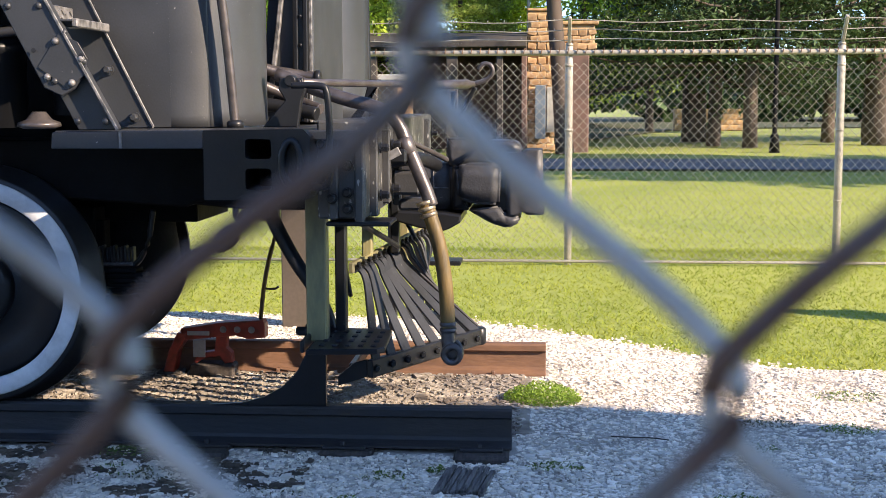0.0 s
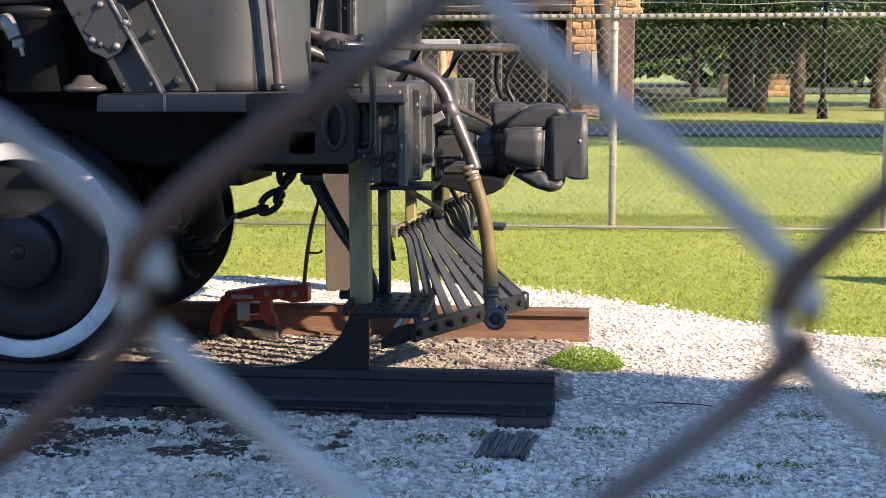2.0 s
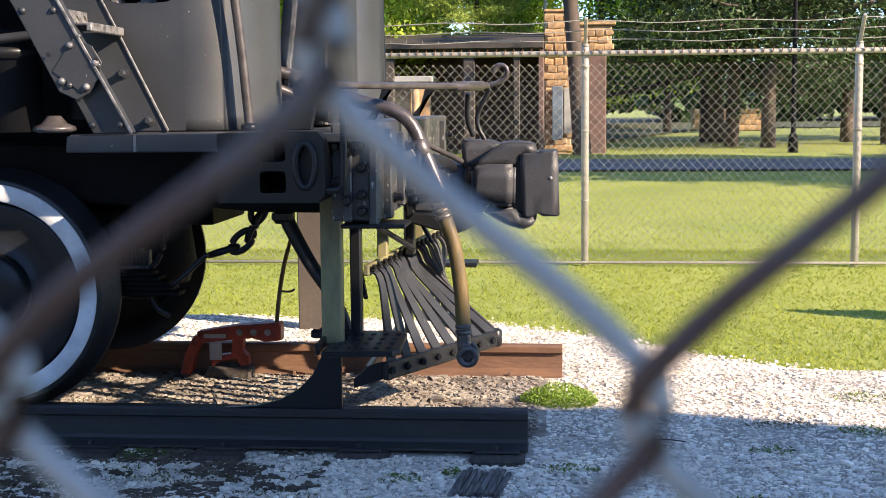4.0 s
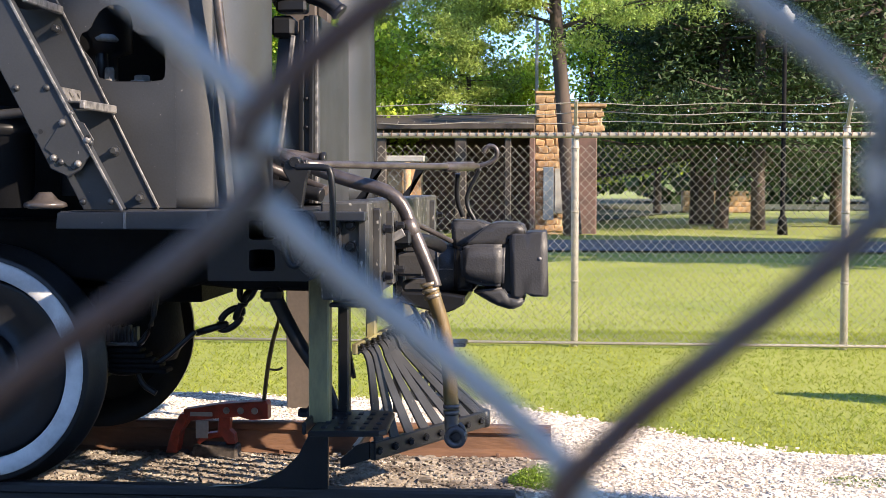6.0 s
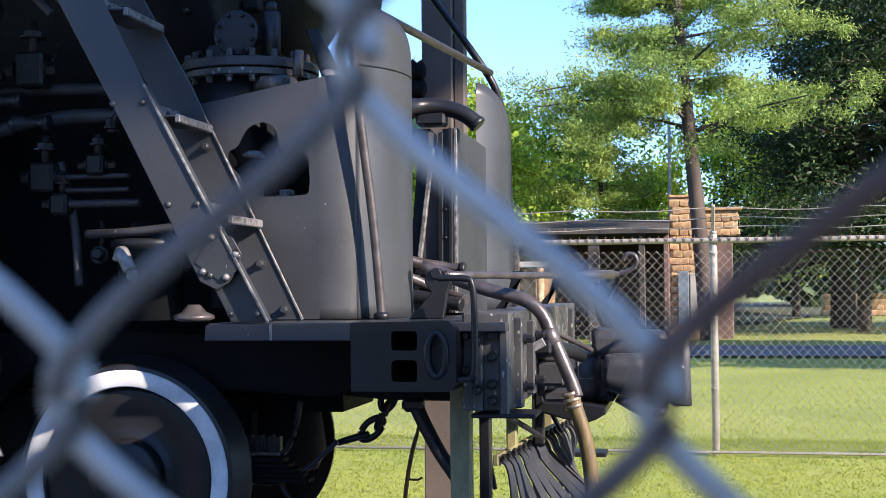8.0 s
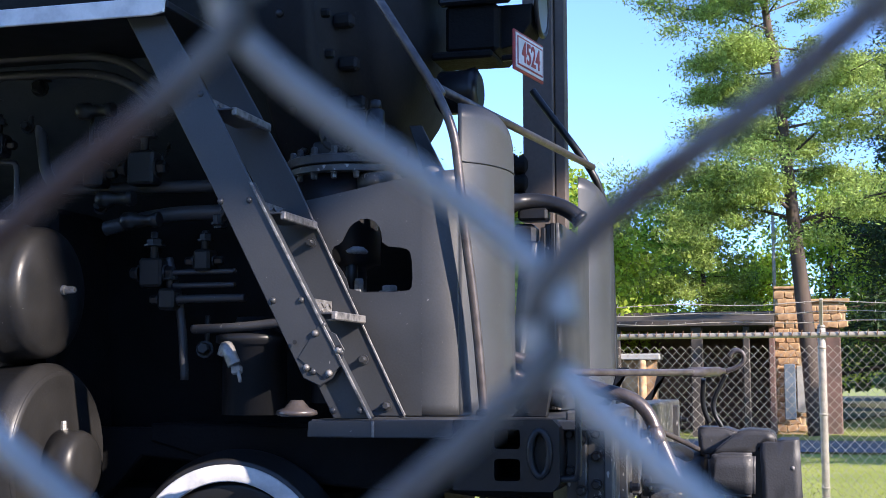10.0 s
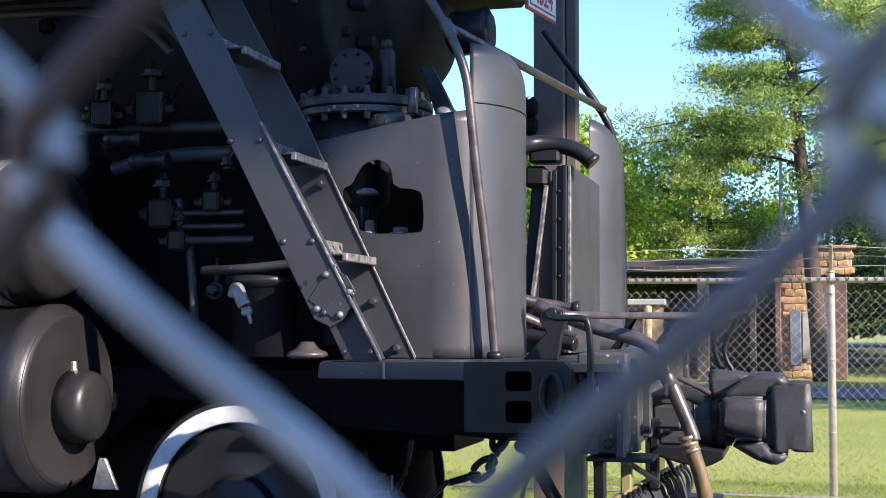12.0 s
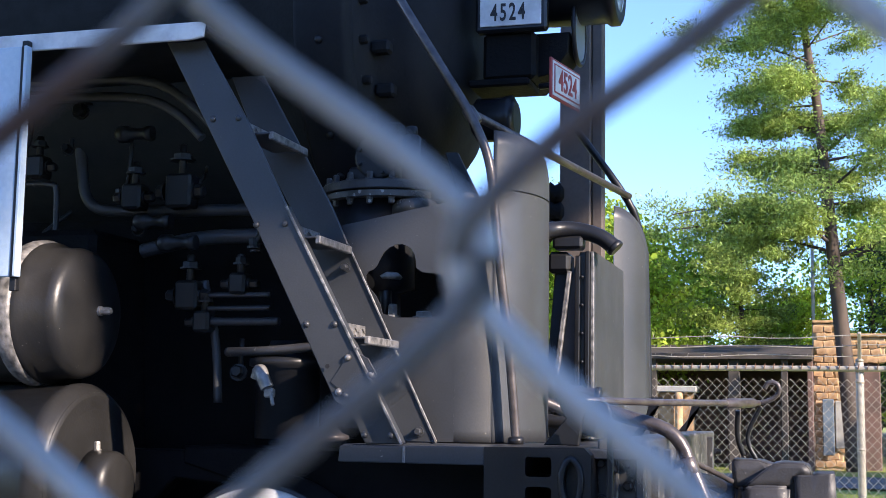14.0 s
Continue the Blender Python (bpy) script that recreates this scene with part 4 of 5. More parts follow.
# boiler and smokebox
part("boiler", Shape().lathe((-9.0, 6.25, 3.30), (1, 0, 0), [(0, 0.98), (6.75, 0.98), (6.76, 1.0), (6.9, 1.0), (6.91, 0.98)], 72), SHADEBLACK, loco)
part("smokebox_ring", Shape().lathe((-2.26, 6.25, 3.30), (1, 0, 0), [(0, 1.02), (0.02, 1.03), (0.22, 1.03), (0.24, 1.01), (0.25, 0.90)], 72), SMOKE, loco)
part("smokebox_front", Shape().lathe((-2.04, 6.25, 3.30), (1, 0, 0), [(0, 0.95), (0.03, 0.93), (0.05, 0.72), (0.18, 0.70), (0.26, 0.60), (0.33, 0.40), (0.36, 0.10)], 60), SMOKE, loco)
for i in range(30):
    a = 2 * math.pi * i / 30
    part("smokebox_bolt", Shape().hexbolt((-2.015, 6.25 + 0.86 * math.cos(a), 3.30 + 0.86 * math.sin(a)), (1, 0, 0), 0.022, 0.04), SMOKE, loco)
    part("rivet", Shape().dome((-2.14, 6.25 + 1.03 * math.cos(a), 3.30 + 1.03 * math.sin(a)), (0, math.cos(a), math.sin(a)), 0.02), BLACK, loco)
for k in range(7):
    a = math.pi * (1.08 + 0.085 * k)
    part("door_clamp", Shape().box(-1.99, -1.90, 6.25 + 0.74 * math.cos(a) - 0.035, 6.25 + 0.74 * math.cos(a) + 0.035, 3.30 + 0.74 * math.sin(a) - 0.03, 3.30 + 0.74 * math.sin(a) + 0.03, 0.012), SMOKE, loco)
part("smokebox_saddle", Shape().prism([(6.0, 0.9), (6.6, 0.9), (6.75, 2.45), (5.85, 2.45)], -4.2, -1.6, "x"), SHADEBLACK, loco)
part("deck_strut", Shape().prism([(-1.70, 2.66), (-1.64, 2.66), (-1.46, 2.30), (-1.58, 2.30)], 5.74, 5.76), BLACK, loco)

# air pump above the side sheet
pump = new("air_pump", None)
pump.parent = loco
part("pump_head", Shape().lathe((-1.88, 5.50, 2.412), (0, 0, 1), [(0, 0.295), (0.004, 0.30), (0.036, 0.30), (0.042, 0.29), (0.048, 0.20)], 40, False), CAST, pump)
part("pump_gasket", Shape().lathe((-1.88, 5.50, 2.375), (0, 0, 1), [(0, 0.285), (0.004, 0.30), (0.028, 0.30), (0.034, 0.285)], 40, False), SCUFFED, pump)
part("pump_body", Shape().lathe((-1.92, 5.42, 1.40), (0, 0, 1), [(0, 0.12), (0.3, 0.12), (0.31, 0.15), (0.38, 0.15), (0.40, 0.12), (0.58, 0.12), (0.60, 0.18), (0.98, 0.18)], 28), BLACK, pump)
part("pump_cap", Shape().lathe((-1.84, 5.34, 2.03), (0, 0, 1), [(0, 0.075), (0.012, 0.08), (0.03, 0.07), (0.045, 0.045), (0.05, 0.02)], 20), BARE, pump, "pale cast pump cap")
part("pump_piston", Shape().rod((-1.84, 5.34, 1.86), (-1.84, 5.34, 2.03), 0.03), BLACK, pump)
part("pump_nut", Shape().hexbolt((-1.79, 5.30, 1.865), (0, 0, 1), 0.022, 0.05), BARE, pump)
part("pump_nut", Shape().hexbolt((-1.66, 5.32, 1.865), (0, 0, 1), 0.035, 0.025), BARE, pump)
part("pump_shelf", Shape().box(-2.1, -1.42, 5.2, 5.6, 1.84, 1.862, 0.004), BLACK, pump)
part("pump_dome", Shape().lathe((-1.72, 5.35, 2.36), (0, 0, 1), [(-0.06, 0.10), (0.0, 0.10), (0.02, 0.08)], 20), SCUFFED, pump)
part("pump_valve", Shape().rod((-1.735, 5.35, 2.44), (-1.735, 5.35, 2.66), 0.04, 10), BLACK, pump)
part("pump_valve_top", Shape().rod((-1.735, 5.35, 2.655), (-1.735, 5.35, 2.70), 0.028, 6), BLACK, pump)
part("governor", Shape().lathe((-1.862, 5.32, 2.556), (0, -1, 0), [(0, 0.085), (0.04, 0.085), (0.042, 0.098), (0.062, 0.098), (0.066, 0.090), (0.068, 0.02)], 24, False), BLACK, pump)
for k in range(8):
    a = 2 * math.pi * (k + 0.5) / 8
    part("governor_bolt", Shape().hexbolt((-1.862 + 0.078 * math.cos(a), 5.254, 2.556 + 0.078 * math.sin(a)), (0, -1, 0), 0.009, 0.014), BLACK, pump)
part("governor_base", Shape().box(-2.0, -1.84, 5.28, 5.45, 2.45, 2.52, 0.012), BLACK, pump)
for k in range(9):
    a = math.pi * (1.05 + 0.9 * k / 8)
    part("pump_bolt", Shape().hexbolt((-1.88 + 0.272 * math.cos(a), 5.50 + 0.272 * math.sin(a), 2.452), (0, 0, 1), 0.015, 0.03), CAST, pump)
    part("pump_nut", Shape().hexbolt((-1.88 + 0.272 * math.cos(a), 5.50 + 0.272 * math.sin(a), 2.378), (0, 0, -1), 0.015, 0.025), SCUFFED, pump)
part("relief_valve", Shape().rod((-1.59, 5.25, 2.36), (-1.585, 5.25, 2.47), 0.022, 12), STEEL, pump)
part("vent_cap", Shape().dome((-1.45, 5.28, 2.36), (0.3, -0.3, 1), 0.05, 0.03), BARE, pump)
part("drip_cup", Shape().lathe((-1.95, 5.0, 1.352), (0, 0, 1), [(0, 0.06), (0.010, 0.085), (0.024, 0.080), (0.036, 0.05), (0.06, 0.03), (0.066, 0.025)], 20), STEEL, loco, "grey cast cup beside the ladder")
el = Shape()
el.tube([(-2.26, 4.98, 1.60), (-2.245, 4.97, 1.64), (-2.22, 4.95, 1.60), (-2.20, 4.95, 1.56)], 0.028, 10)
el.box(-2.21, -2.17, 4.93, 4.97, 1.52, 1.56, 0.008)
el.rod((-2.18, 4.94, 1.54), (-2.165, 4.93, 1.49), 0.008)
part("drain_elbow", el, BARE, loco, "pale metal drain elbow")

# pipework in the dark recess
for path, r in (([(-4.2, 5.2, 2.87), (-3.3, 5.2, 2.88), (-2.95, 5.2, 2.86), (-2.78, 5.2, 2.78), (-2.66, 5.2, 2.66)], 0.022),
                ([(-4.2, 5.2, 2.95), (-3.3, 5.2, 2.96), (-2.90, 5.2, 2.94), (-2.70, 5.2, 2.80), (-2.60, 5.2, 2.70)], 0.022),
                ([(-3.48, 5.5, 2.85), (-3.44, 5.5, 2.60), (-3.42, 5.5, 2.47), (-3.35, 5.5, 2.40), (-3.18, 5.5, 2.39), (-2.45, 5.5, 2.38)], 0.028),
                ([(-3.9, 5.45, 2.53), (-3.56, 5.45, 2.53), (-3.54, 5.45, 2.50), (-3.54, 5.45, 2.10)], 0.014),
                ([(-3.1, 5.5, 2.20), (-2.8, 5.5, 2.26), (-2.5, 5.5, 2.26)], 0.034),
                ([(-2.75, 5.45, 2.05), (-2.68, 5.45, 1.80), (-2.66, 5.45, 1.5)], 0.02),
                ([(-2.7, 5.4, 1.98), (-2.4, 5.4, 1.98)], 0.012), ([(-2.7, 5.4, 1.92), (-2.4, 5.4, 1.92)], 0.012), ([(-2.7, 5.4, 1.86), (-2.35, 5.4, 1.86)], 0.018),
                ([(-2.9, 5.6, 2.6), (-3.3, 5.6, 2.66), (-3.6, 5.6, 2.75)], 0.016),
                ([(-2.55, 5.3, 1.72), (-2.30, 5.2, 1.72), (-2.1, 5.2, 1.74)], 0.02)):
    part("recess_pipe", Shape().tube(path, r, 10), CAST, loco)
for x, z, k in ((-3.10, 2.44, 1.0), (-2.86, 2.46, 1.3), (-3.62, 2.60, 0.9), (-2.80, 1.98, 1.1), (-2.72, 1.86, 0.8), (-2.55, 2.03, 0.8)):
    v = new("valve", None)
    v.parent = loco
    part("valve_body", Shape().box(x - 0.05 * k, x + 0.05 * k, 5.36, 5.46, z - 0.06 * k, z + 0.06 * k, 0.012), DRUM, v)
    part("valve_stem", Shape().rod((x, 5.41, z + 0.05 * k), (x, 5.41, z + 0.17 * k), 0.018), DRUM, v)
    part("valve_nut", Shape().hexbolt((x, 5.41, z + 0.11 * k), (0, 0, 1), 0.034 * k, 0.03), DRUM, v)
    part("valve_cap", Shape().hexbolt((x - 0.06 * k, 5.41, z), (-1, 0, 0), 0.026 * k, 0.04), DRUM, v)
    part("valve_cap", Shape().hexbolt((x + 0.05 * k, 5.41, z), (1, 0, 0), 0.026 * k, 0.04), DRUM, v)
part("recess_pump", Shape().lathe((-2.28, 5.35, 1.35), (0, 0, 1), [(0, 0.14), (0.30, 0.14), (0.31, 0.17), (0.34, 0.17), (0.36, 0.1), (0.42, 0.08)], 24), BLACK, loco)
part("recess_flange", Shape().rod((-2.42, 5.35, 1.68), (-2.20, 5.35, 1.68), 0.016), EDGE, loco)

rf = random.Random(8)
for k in range(30):
    x, z, y = rf.uniform(-3.7, -2.25), rf.uniform(1.5, 2.9), rf.uniform(5.32, 5.6)
    if abs(x + 3.1) < 0.35 and 1.5 < z < 2.2:
        continue
    fit = Shape()
    if k % 3 == 0:
        fit.hexbolt((x, y, z), (0.2, -1, 0.1), rf.uniform(0.018, 0.035), 0.05)
        fit.rod((x, y + 0.02, z), (x, y + 0.02, z + rf.uniform(0.06, 0.16)), 0.012)
    elif k % 3 == 1:
        fit.tube([(x, y, z), (x + 0.05, y, z + 0.06), (x + 0.05, y, z + rf.uniform(0.15, 0.4)), (x + 0.2, y + 0.1, z + 0.42)], 0.011, 8)
        fit.hexbolt((x, y, z - 0.02), (0, 0, 1), 0.022, 0.04)
    else:
        fit.lathe((x, y, z), (1, 0, 0), [(0, 0.02), (0.02, 0.04), (0.07, 0.04), (0.075, 0.028), (0.15, 0.026), (0.16, 0.036), (0.19, 0.034)], 12)
    part("pipe_fitting", fit, DRUM, loco)

# running board with a white edge, and its end plate
part("running_board", Shape().box(-9.0, -2.36, 4.62, 5.4, 2.955, 2.985, 0.004), BLACK, loco)
part("running_board_edge", Shape().prism([(-9.0, 2.925), (-9.0, 2.995), (-2.38, 2.995), (-2.365, 2.985), (-2.37, 2.935), (-2.42, 2.925)], 4.60, 4.618, b=0.003), WHITE, loco, "white-painted running board edge")

# handrails
part("handrail", Shape().tube([(-1.225, 5.195, 1.36), (-1.252, 5.175, 1.75), (-1.288, 5.13, 2.10), (-1.308, 5.11, 2.36), (-1.325, 5.10, 2.505), (-1.395, 5.10, 2.67), (-1.52, 5.10, 2.87), (-1.66, 5.12, 3.09), (-2.05, 5.25, 3.7)], 0.019, 12), STEEL, loco)
part("handrail_foot", Shape().lathe((-1.225, 5.195, 1.352), (0, 0, 1), [(0, 0.034), (0.02, 0.034), (0.03, 0.024)], 16), BLACK, loco)
part("handrail_joint", Shape().rod((-1.425, 5.118, 2.715), (-1.383, 5.122, 2.645), 0.028), STEEL, loco)
part("cross_rail", Shape().tube([(-1.405, 5.13, 2.69), (-1.11, 7.5, 2.72)], 0.020, 12, 0), STEEL, loco)
part("front_rail", Shape().tube([(-1.46, 7.5, 3.19), (-1.42, 7.5, 3.13), (-1.11, 7.5, 2.70), (-1.06, 7.55, 2.55), (-1.03, 7.6, 2.35), (-1.02, 7.6, 1.9), (-1.01, 7.6, 1.36)], 0.022, 12), BLACK, loco)

# headlight, number boards
hl = new("headlight", None)
hl.parent = loco
part("headlight_case", Shape().lathe((-1.60, 6.25, 3.60), (1, 0, 0), [(0, 0.20), (0.3, 0.22), (0.56, 0.22), (0.58, 0.235), (0.62, 0.235), (0.63, 0.22)], 36), BLACK, hl)
part("lens", Shape().lathe((-0.985, 6.25, 3.60), (1, 0, 0), [(0, 0.20), (0.01, 0.19), (0.03, 0.10), (0.035, 0.02)], 30), SKYGLASS, hl)
part("visor_ring", Shape().tube([(-1.17, 6.25 + 0.15 * math.cos(a), 3.34 + 0.165 * math.sin(a)) for a in np.linspace(0, 2 * math.pi, 20, endpoint=False)], 0.012, 8, 1, True), BLACK, hl)
part("class_lamp_glass", Shape().lathe((-1.175, 6.25, 3.34), (1, 0, 0), [(0, 0.15), (0.01, 0.145)], 24), SKYGLASS, hl)
part("headlight_platform", Shape().box(-1.66, -1.36, 5.98, 6.22, 3.02, 3.06, 0.01), SHADEBLACK, hl)
part("platform_box", Shape().box(-1.60, -1.34, 6.02, 6.4, 3.06, 3.30, 0.02), SHADEBLACK, hl)
part("lamp_bracket", Shape().prism([(-1.40, 3.07), (-1.27, 3.10), (-1.20, 3.20), (-1.19, 3.30), (-1.36, 3.30)], 6.1, 6.35), SHADEBLACK, loco)
part("dynamo", Shape().lathe((-1.64, 6.0, 2.86), (1, 0, 0), [(0, 0.06), (0.03, 0.105), (0.15, 0.105), (0.18, 0.115), (0.20, 0.115), (0.22, 0.08)], 24), BLACK, loco)
board = part("number_board", Shape().box(-1.625, -1.275, 5.97, 6.03, 3.285, 3.545, 0.012), BLACK, hl, "lit number board in a black frame")
part("number_panel", Shape().box(-1.60, -1.30, 5.962, 5.97, 3.31, 3.52, 0.004), WHITE, board, "white panel with black numerals")


def numerals(name, text, size, mat, parent, m, label, gap=1.0):
    cu = bpy.data.curves.new(name, "FONT")
    cu.body, cu.size, cu.align_x, cu.align_y, cu.extrude = text, size, "CENTER", "CENTER", 0.001
    cu.offset, cu.space_character = 0.0022, gap
    tmp = bpy.data.objects.new(name, cu)
    scene.collection.objects.link(tmp)
    bpy.context.view_layer.update()
    me = bpy.data.meshes.new_from_object(tmp.evaluated_get(bpy.context.evaluated_depsgraph_get()))
    bpy.data.objects.remove(tmp)
    # each numeral becomes a part of its own
    bm = bmesh.new()
    bm.from_mesh(me)
    left = set(bm.verts)
    while left:
        seed = min(left, key=lambda q: q.co.x)
        island, todo = {seed}, [seed]
        while todo:
            for e in todo.pop().link_edges:
                for q in e.verts:
                    if q not in island:
                        island.add(q)
                        todo.append(q)
        left -= island
        index = {q: i for i, q in enumerate(island)}
        digit = Shape().add([q.co for q in index], [[index[q] for q in f.verts] for f in bm.faces if f.verts[0] in island])
        part(name, digit, mat, parent, label).matrix_local = m
    bm.free()


numerals("numeral", "4524", 0.118, INK, board, pose(-1.462, 5.959, 3.372, 90, 0, 0) @ Matrix.Diagonal((0.60, 1, 1, 1)), "black numeral", 1.28)
plate = new("front_number_plate", None)
plate.parent = loco
plate.matrix_local = pose(-1.172, 5.935, 2.995, 90, 0, 79) @ Matrix.Diagonal((1.06, 1.10, 1.0, 1))
part("plate_board", Shape().box(-0.17, 0.17, -0.085, 0.085, -0.012, 0.0, 0.004), SIGNRED, plate, "red-framed number plate")
part("plate_face", Shape().box(-0.158, 0.158, -0.074, 0.074, 0.0, 0.004, 0.002), WHITE, plate)
part("plate_border", Shape().box(-0.146, 0.146, -0.062, 0.062, 0.004, 0.006, 0.001), SIGNRED, plate)
part("plate_field", Shape().box(-0.138, 0.138, -0.055, 0.055, 0.006, 0.008, 0.001), WHITE, plate)
part("plate_stud", Shape().rod((0.05, 0.02, -0.16), (0.05, 0.02, -0.008), 0.014), BLACK, plate)
numerals("numeral", "4524", 0.125, SIGNRED, plate, pose(0, -0.003, 0.0095) @ Matrix.Diagonal((0.85, 1, 1, 1)), "red numeral")

# information board beside the running gear
ib = new("sign_board", None)
ib.parent = loco
tagged(ib, "pale blue painted board hung from the running board")
part("board_face", Shape().box(-3.66, -3.155, 4.55, 4.57, 1.985, 2.93, 0.004), PALE, ib)
part("board_trim", Shape().box(-3.155, -3.14, 4.545, 4.575, 1.985, 2.93, 0.003), BLACK, ib)
part("board_trim", Shape().box(-3.14, -3.125, 4.54, 4.58, 1.985, 2.93, 0.003), PALE, ib)
part("board_mark", Shape().box(-3.66, -3.255, 4.546, 4.55, 2.49, 2.70, 0.001), BLUE, ib, "blue panel")
part("board_strap", Shape().box(-3.17, -3.14, 4.57, 4.60, 1.93, 2.96, 0.003), BLACK, ib)

# ---- jack between the rails ----
jk = thing("track_jack", "red-painted steel jack standing between the rails", "jack")
part("jack_body", Shape().prism([(-1.775, 0.345), (-1.583, 0.377), (-1.365, 0.393), (-1.355, 0.375), (-1.355, 0.305), (-1.44, 0.298), (-1.50, 0.315), (-1.745, 0.290), (-1.775, 0.290)], 6.28, 6.36), RED, jk)
part("jack_leg", Shape().prism([(-1.79, 0.325), (-1.745, 0.325), (-1.765, 0.27), (-1.79, 0.235), (-1.81, 0.133), (-1.863, 0.133), (-1.835, 0.235)], 6.27, 6.37), RED, jk)
part("jack_rack", Shape().prism([(-1.60, 0.31), (-1.545, 0.31), (-1.55, 0.25), (-1.525, 0.225), (-1.52, 0.18), (-1.56, 0.172), (-1.585, 0.21), (-1.66, 0.20), (-1.70, 0.172), (-1.715, 0.18), (-1.69, 0.222), (-1.61, 0.235)], 6.29, 6.35), RED, jk)
part("jack_label", Shape().box(-1.715, -1.655, 6.284, 6.30, 0.205, 0.290, 0.001), SIDING, jk, "worn pale label")
part("jack_label", Shape().box(-1.74, -1.63, 6.274, 6.28, 0.315, 0.335, 0.001), SIDING, jk)
for x in (-1.56, -1.49, -1.42):
    part("jack_hole", Shape().lathe((x, 6.276, 0.345), (0, -1, 0), [(0, 0.017), (0.004, 0.015)], 14), BARE, jk)
# Blocks added under the legs, dark in place of the jack's black shadow.
for x0, x1, h in ((-1.90, -1.77, 0.134), (-1.73, -1.51, 0.173)):
    part("jack_blocking", Shape().box(x0, x1, 6.27, 6.38, 0.10, h, 0.01), TIE, jk, "added wooden block, dark for the shadow under the jack")
JE = Vector((0.0, 0.013, 1.442))
jk.matrix_world = Matrix.Translation(JE) @ Matrix.Scale(1.076, 4) @ Matrix.Translation(-JE)
part("jack_handle", Shape().tube([(-1.385, 6.32, 0.37), (-1.365, 6.32, 0.55), (-1.335, 6.32, 0.70), (-1.29, 6.32, 0.84)], 0.011, 8), HOSE, jk, "rusty handle rod")
part("jack_handle_hook", Shape().tube([(-1.365, 6.32, 0.545), (-1.31, 6.32, 0.54), (-1.29, 6.32, 0.555)], 0.006, 6), STEEL, jk)

# Unseen board, added to throw the dark patch on the grass at right.
ps_ = thing("shadow_board", "unseen board on two posts added for its shadow", "sign")
part("sign_panel", Shape().box(3.75, 4.35, 8.55, 8.60, 0.70, 1.15, 0.01), POSTTAN, ps_)
for x in (3.85, 4.22):
    part("sign_post", Shape().box(x, x + 0.06, 8.60, 8.66, -0.1, 1.1, 0.008), POSTTAN, ps_)

# ---- brown steel post behind the engine ----
sp = thing("steel_post", "tall brown-painted steel post behind the engine", "post")
part("post_web", Shape().box(-1.72, -1.515, 8.52, 8.70, -0.08, 6.5, 0.008), POSTTAN, sp)
part("post_flange", Shape().box(-1.512, -1.44, 8.56, 8.68, -0.08, 6.5, 0.008), POSTTAN, sp)
for k in range(3):
    part("insulator", Shape().lathe((-1.70, 8.56, 2.92 - 0.12 * k), (-1, -0.3, 0), [(0, 0.05), (0.03, 0.08), (0.06, 0.06), (0.09, 0.085), (0.12, 0.03)], 16), SHADEBLACK, sp)


# ---- chain-link fences ----
def strand(c, j0, j1, pitch, rise, r, sides, fine, origin, sag=None):
    """One zigzag wire, hooked into its neighbours at every bend; also tells which of its faces climb to the right."""
    ox, oz = origin
    xa, xb = ox + c * pitch / 2 - r * 1.08, ox + (c + 1) * pitch / 2 + r * 1.08
    path, climb = [], []
    for j in range(j0, j1):
        right = (c + j) % 2 == 0
        p, q = (xa, xb) if right else (xb, xa)
        for i in range(fine):
            k = i / fine
            e = min(1.0, max(0.0, (k - 0.065) / 0.87))
            e = e + 0.045 * math.sin(2 * math.pi * e) * -0.6
            side = math.sin(math.pi * k) ** 0.5 * r * (-0.95 if right else 0.95)
            x = p + (q - p) * e
            path.append((x, side, oz + (j + k) * rise / 2 + (sag(x - ox) if sag else 0.0)))
            climb.append(right)
    s = Shape()
    s.tube(path, r, sides, 0)
    return s, climb


def strands(x0, x1, z0, z1, pitch, rise, r, sides, fine, origin, sag=None):
    c0, c1 = math.ceil((x0 - origin[0]) / (pitch / 2)), math.floor((x1 - origin[0]) / (pitch / 2))
    j0, j1 = math.ceil((z0 - origin[1]) / (rise / 2)), math.floor((z1 - origin[1]) / (rise / 2))
    return [strand(c, j0, j1, pitch, rise, r, sides, fine, origin, sag) for c in range(c0, c1)]


near = thing("near_fence", "galvanised chain-link fence with rust and shade coloured on its wires", "fence")
near.matrix_world = pose(KNOT[0], KNOT[1], 0, 0, 0, 4.65)


def near_sag(x):
    """The mesh hangs a little unevenly from column to column."""
    return -0.0045 * x + float(np.interp(x / 0.0375, range(-6, 7), [0.0, 0.0, 0.0, -0.0007, -0.00024, 0.00177, 0.00014, -0.00112, 0.0, 0.0, 0.0, 0.0, 0.0]))


for sh_, climb in (strands(-1.2, 1.2, 0.06, 2.2, 0.075, 0.08324, 0.00178, 10, 12, (0.0, KNOT[2]), near_sag)):
    w = part("fence_wire", sh_, [GALV, RUSTSHADEWIRE], near)
    # Runs climbing to the right get the darker colour: rust plus painted shade.
    idx = [int(climb[min(f // 10, len(climb) - 1)]) for f in range(len(w.data.polygons))]
    w.data.polygons.foreach_set("material_index", idx)
for x in (-1.25, 1.25):
    part("fence_post", Shape().rod((x, 0.03, -0.1), (x, 0.03, 2.25), 0.03), GALV, near)
part("fence_rail", Shape().rod((-1.25, 0.03, 2.2), (1.25, 0.03, 2.2), 0.02), GALV, near)

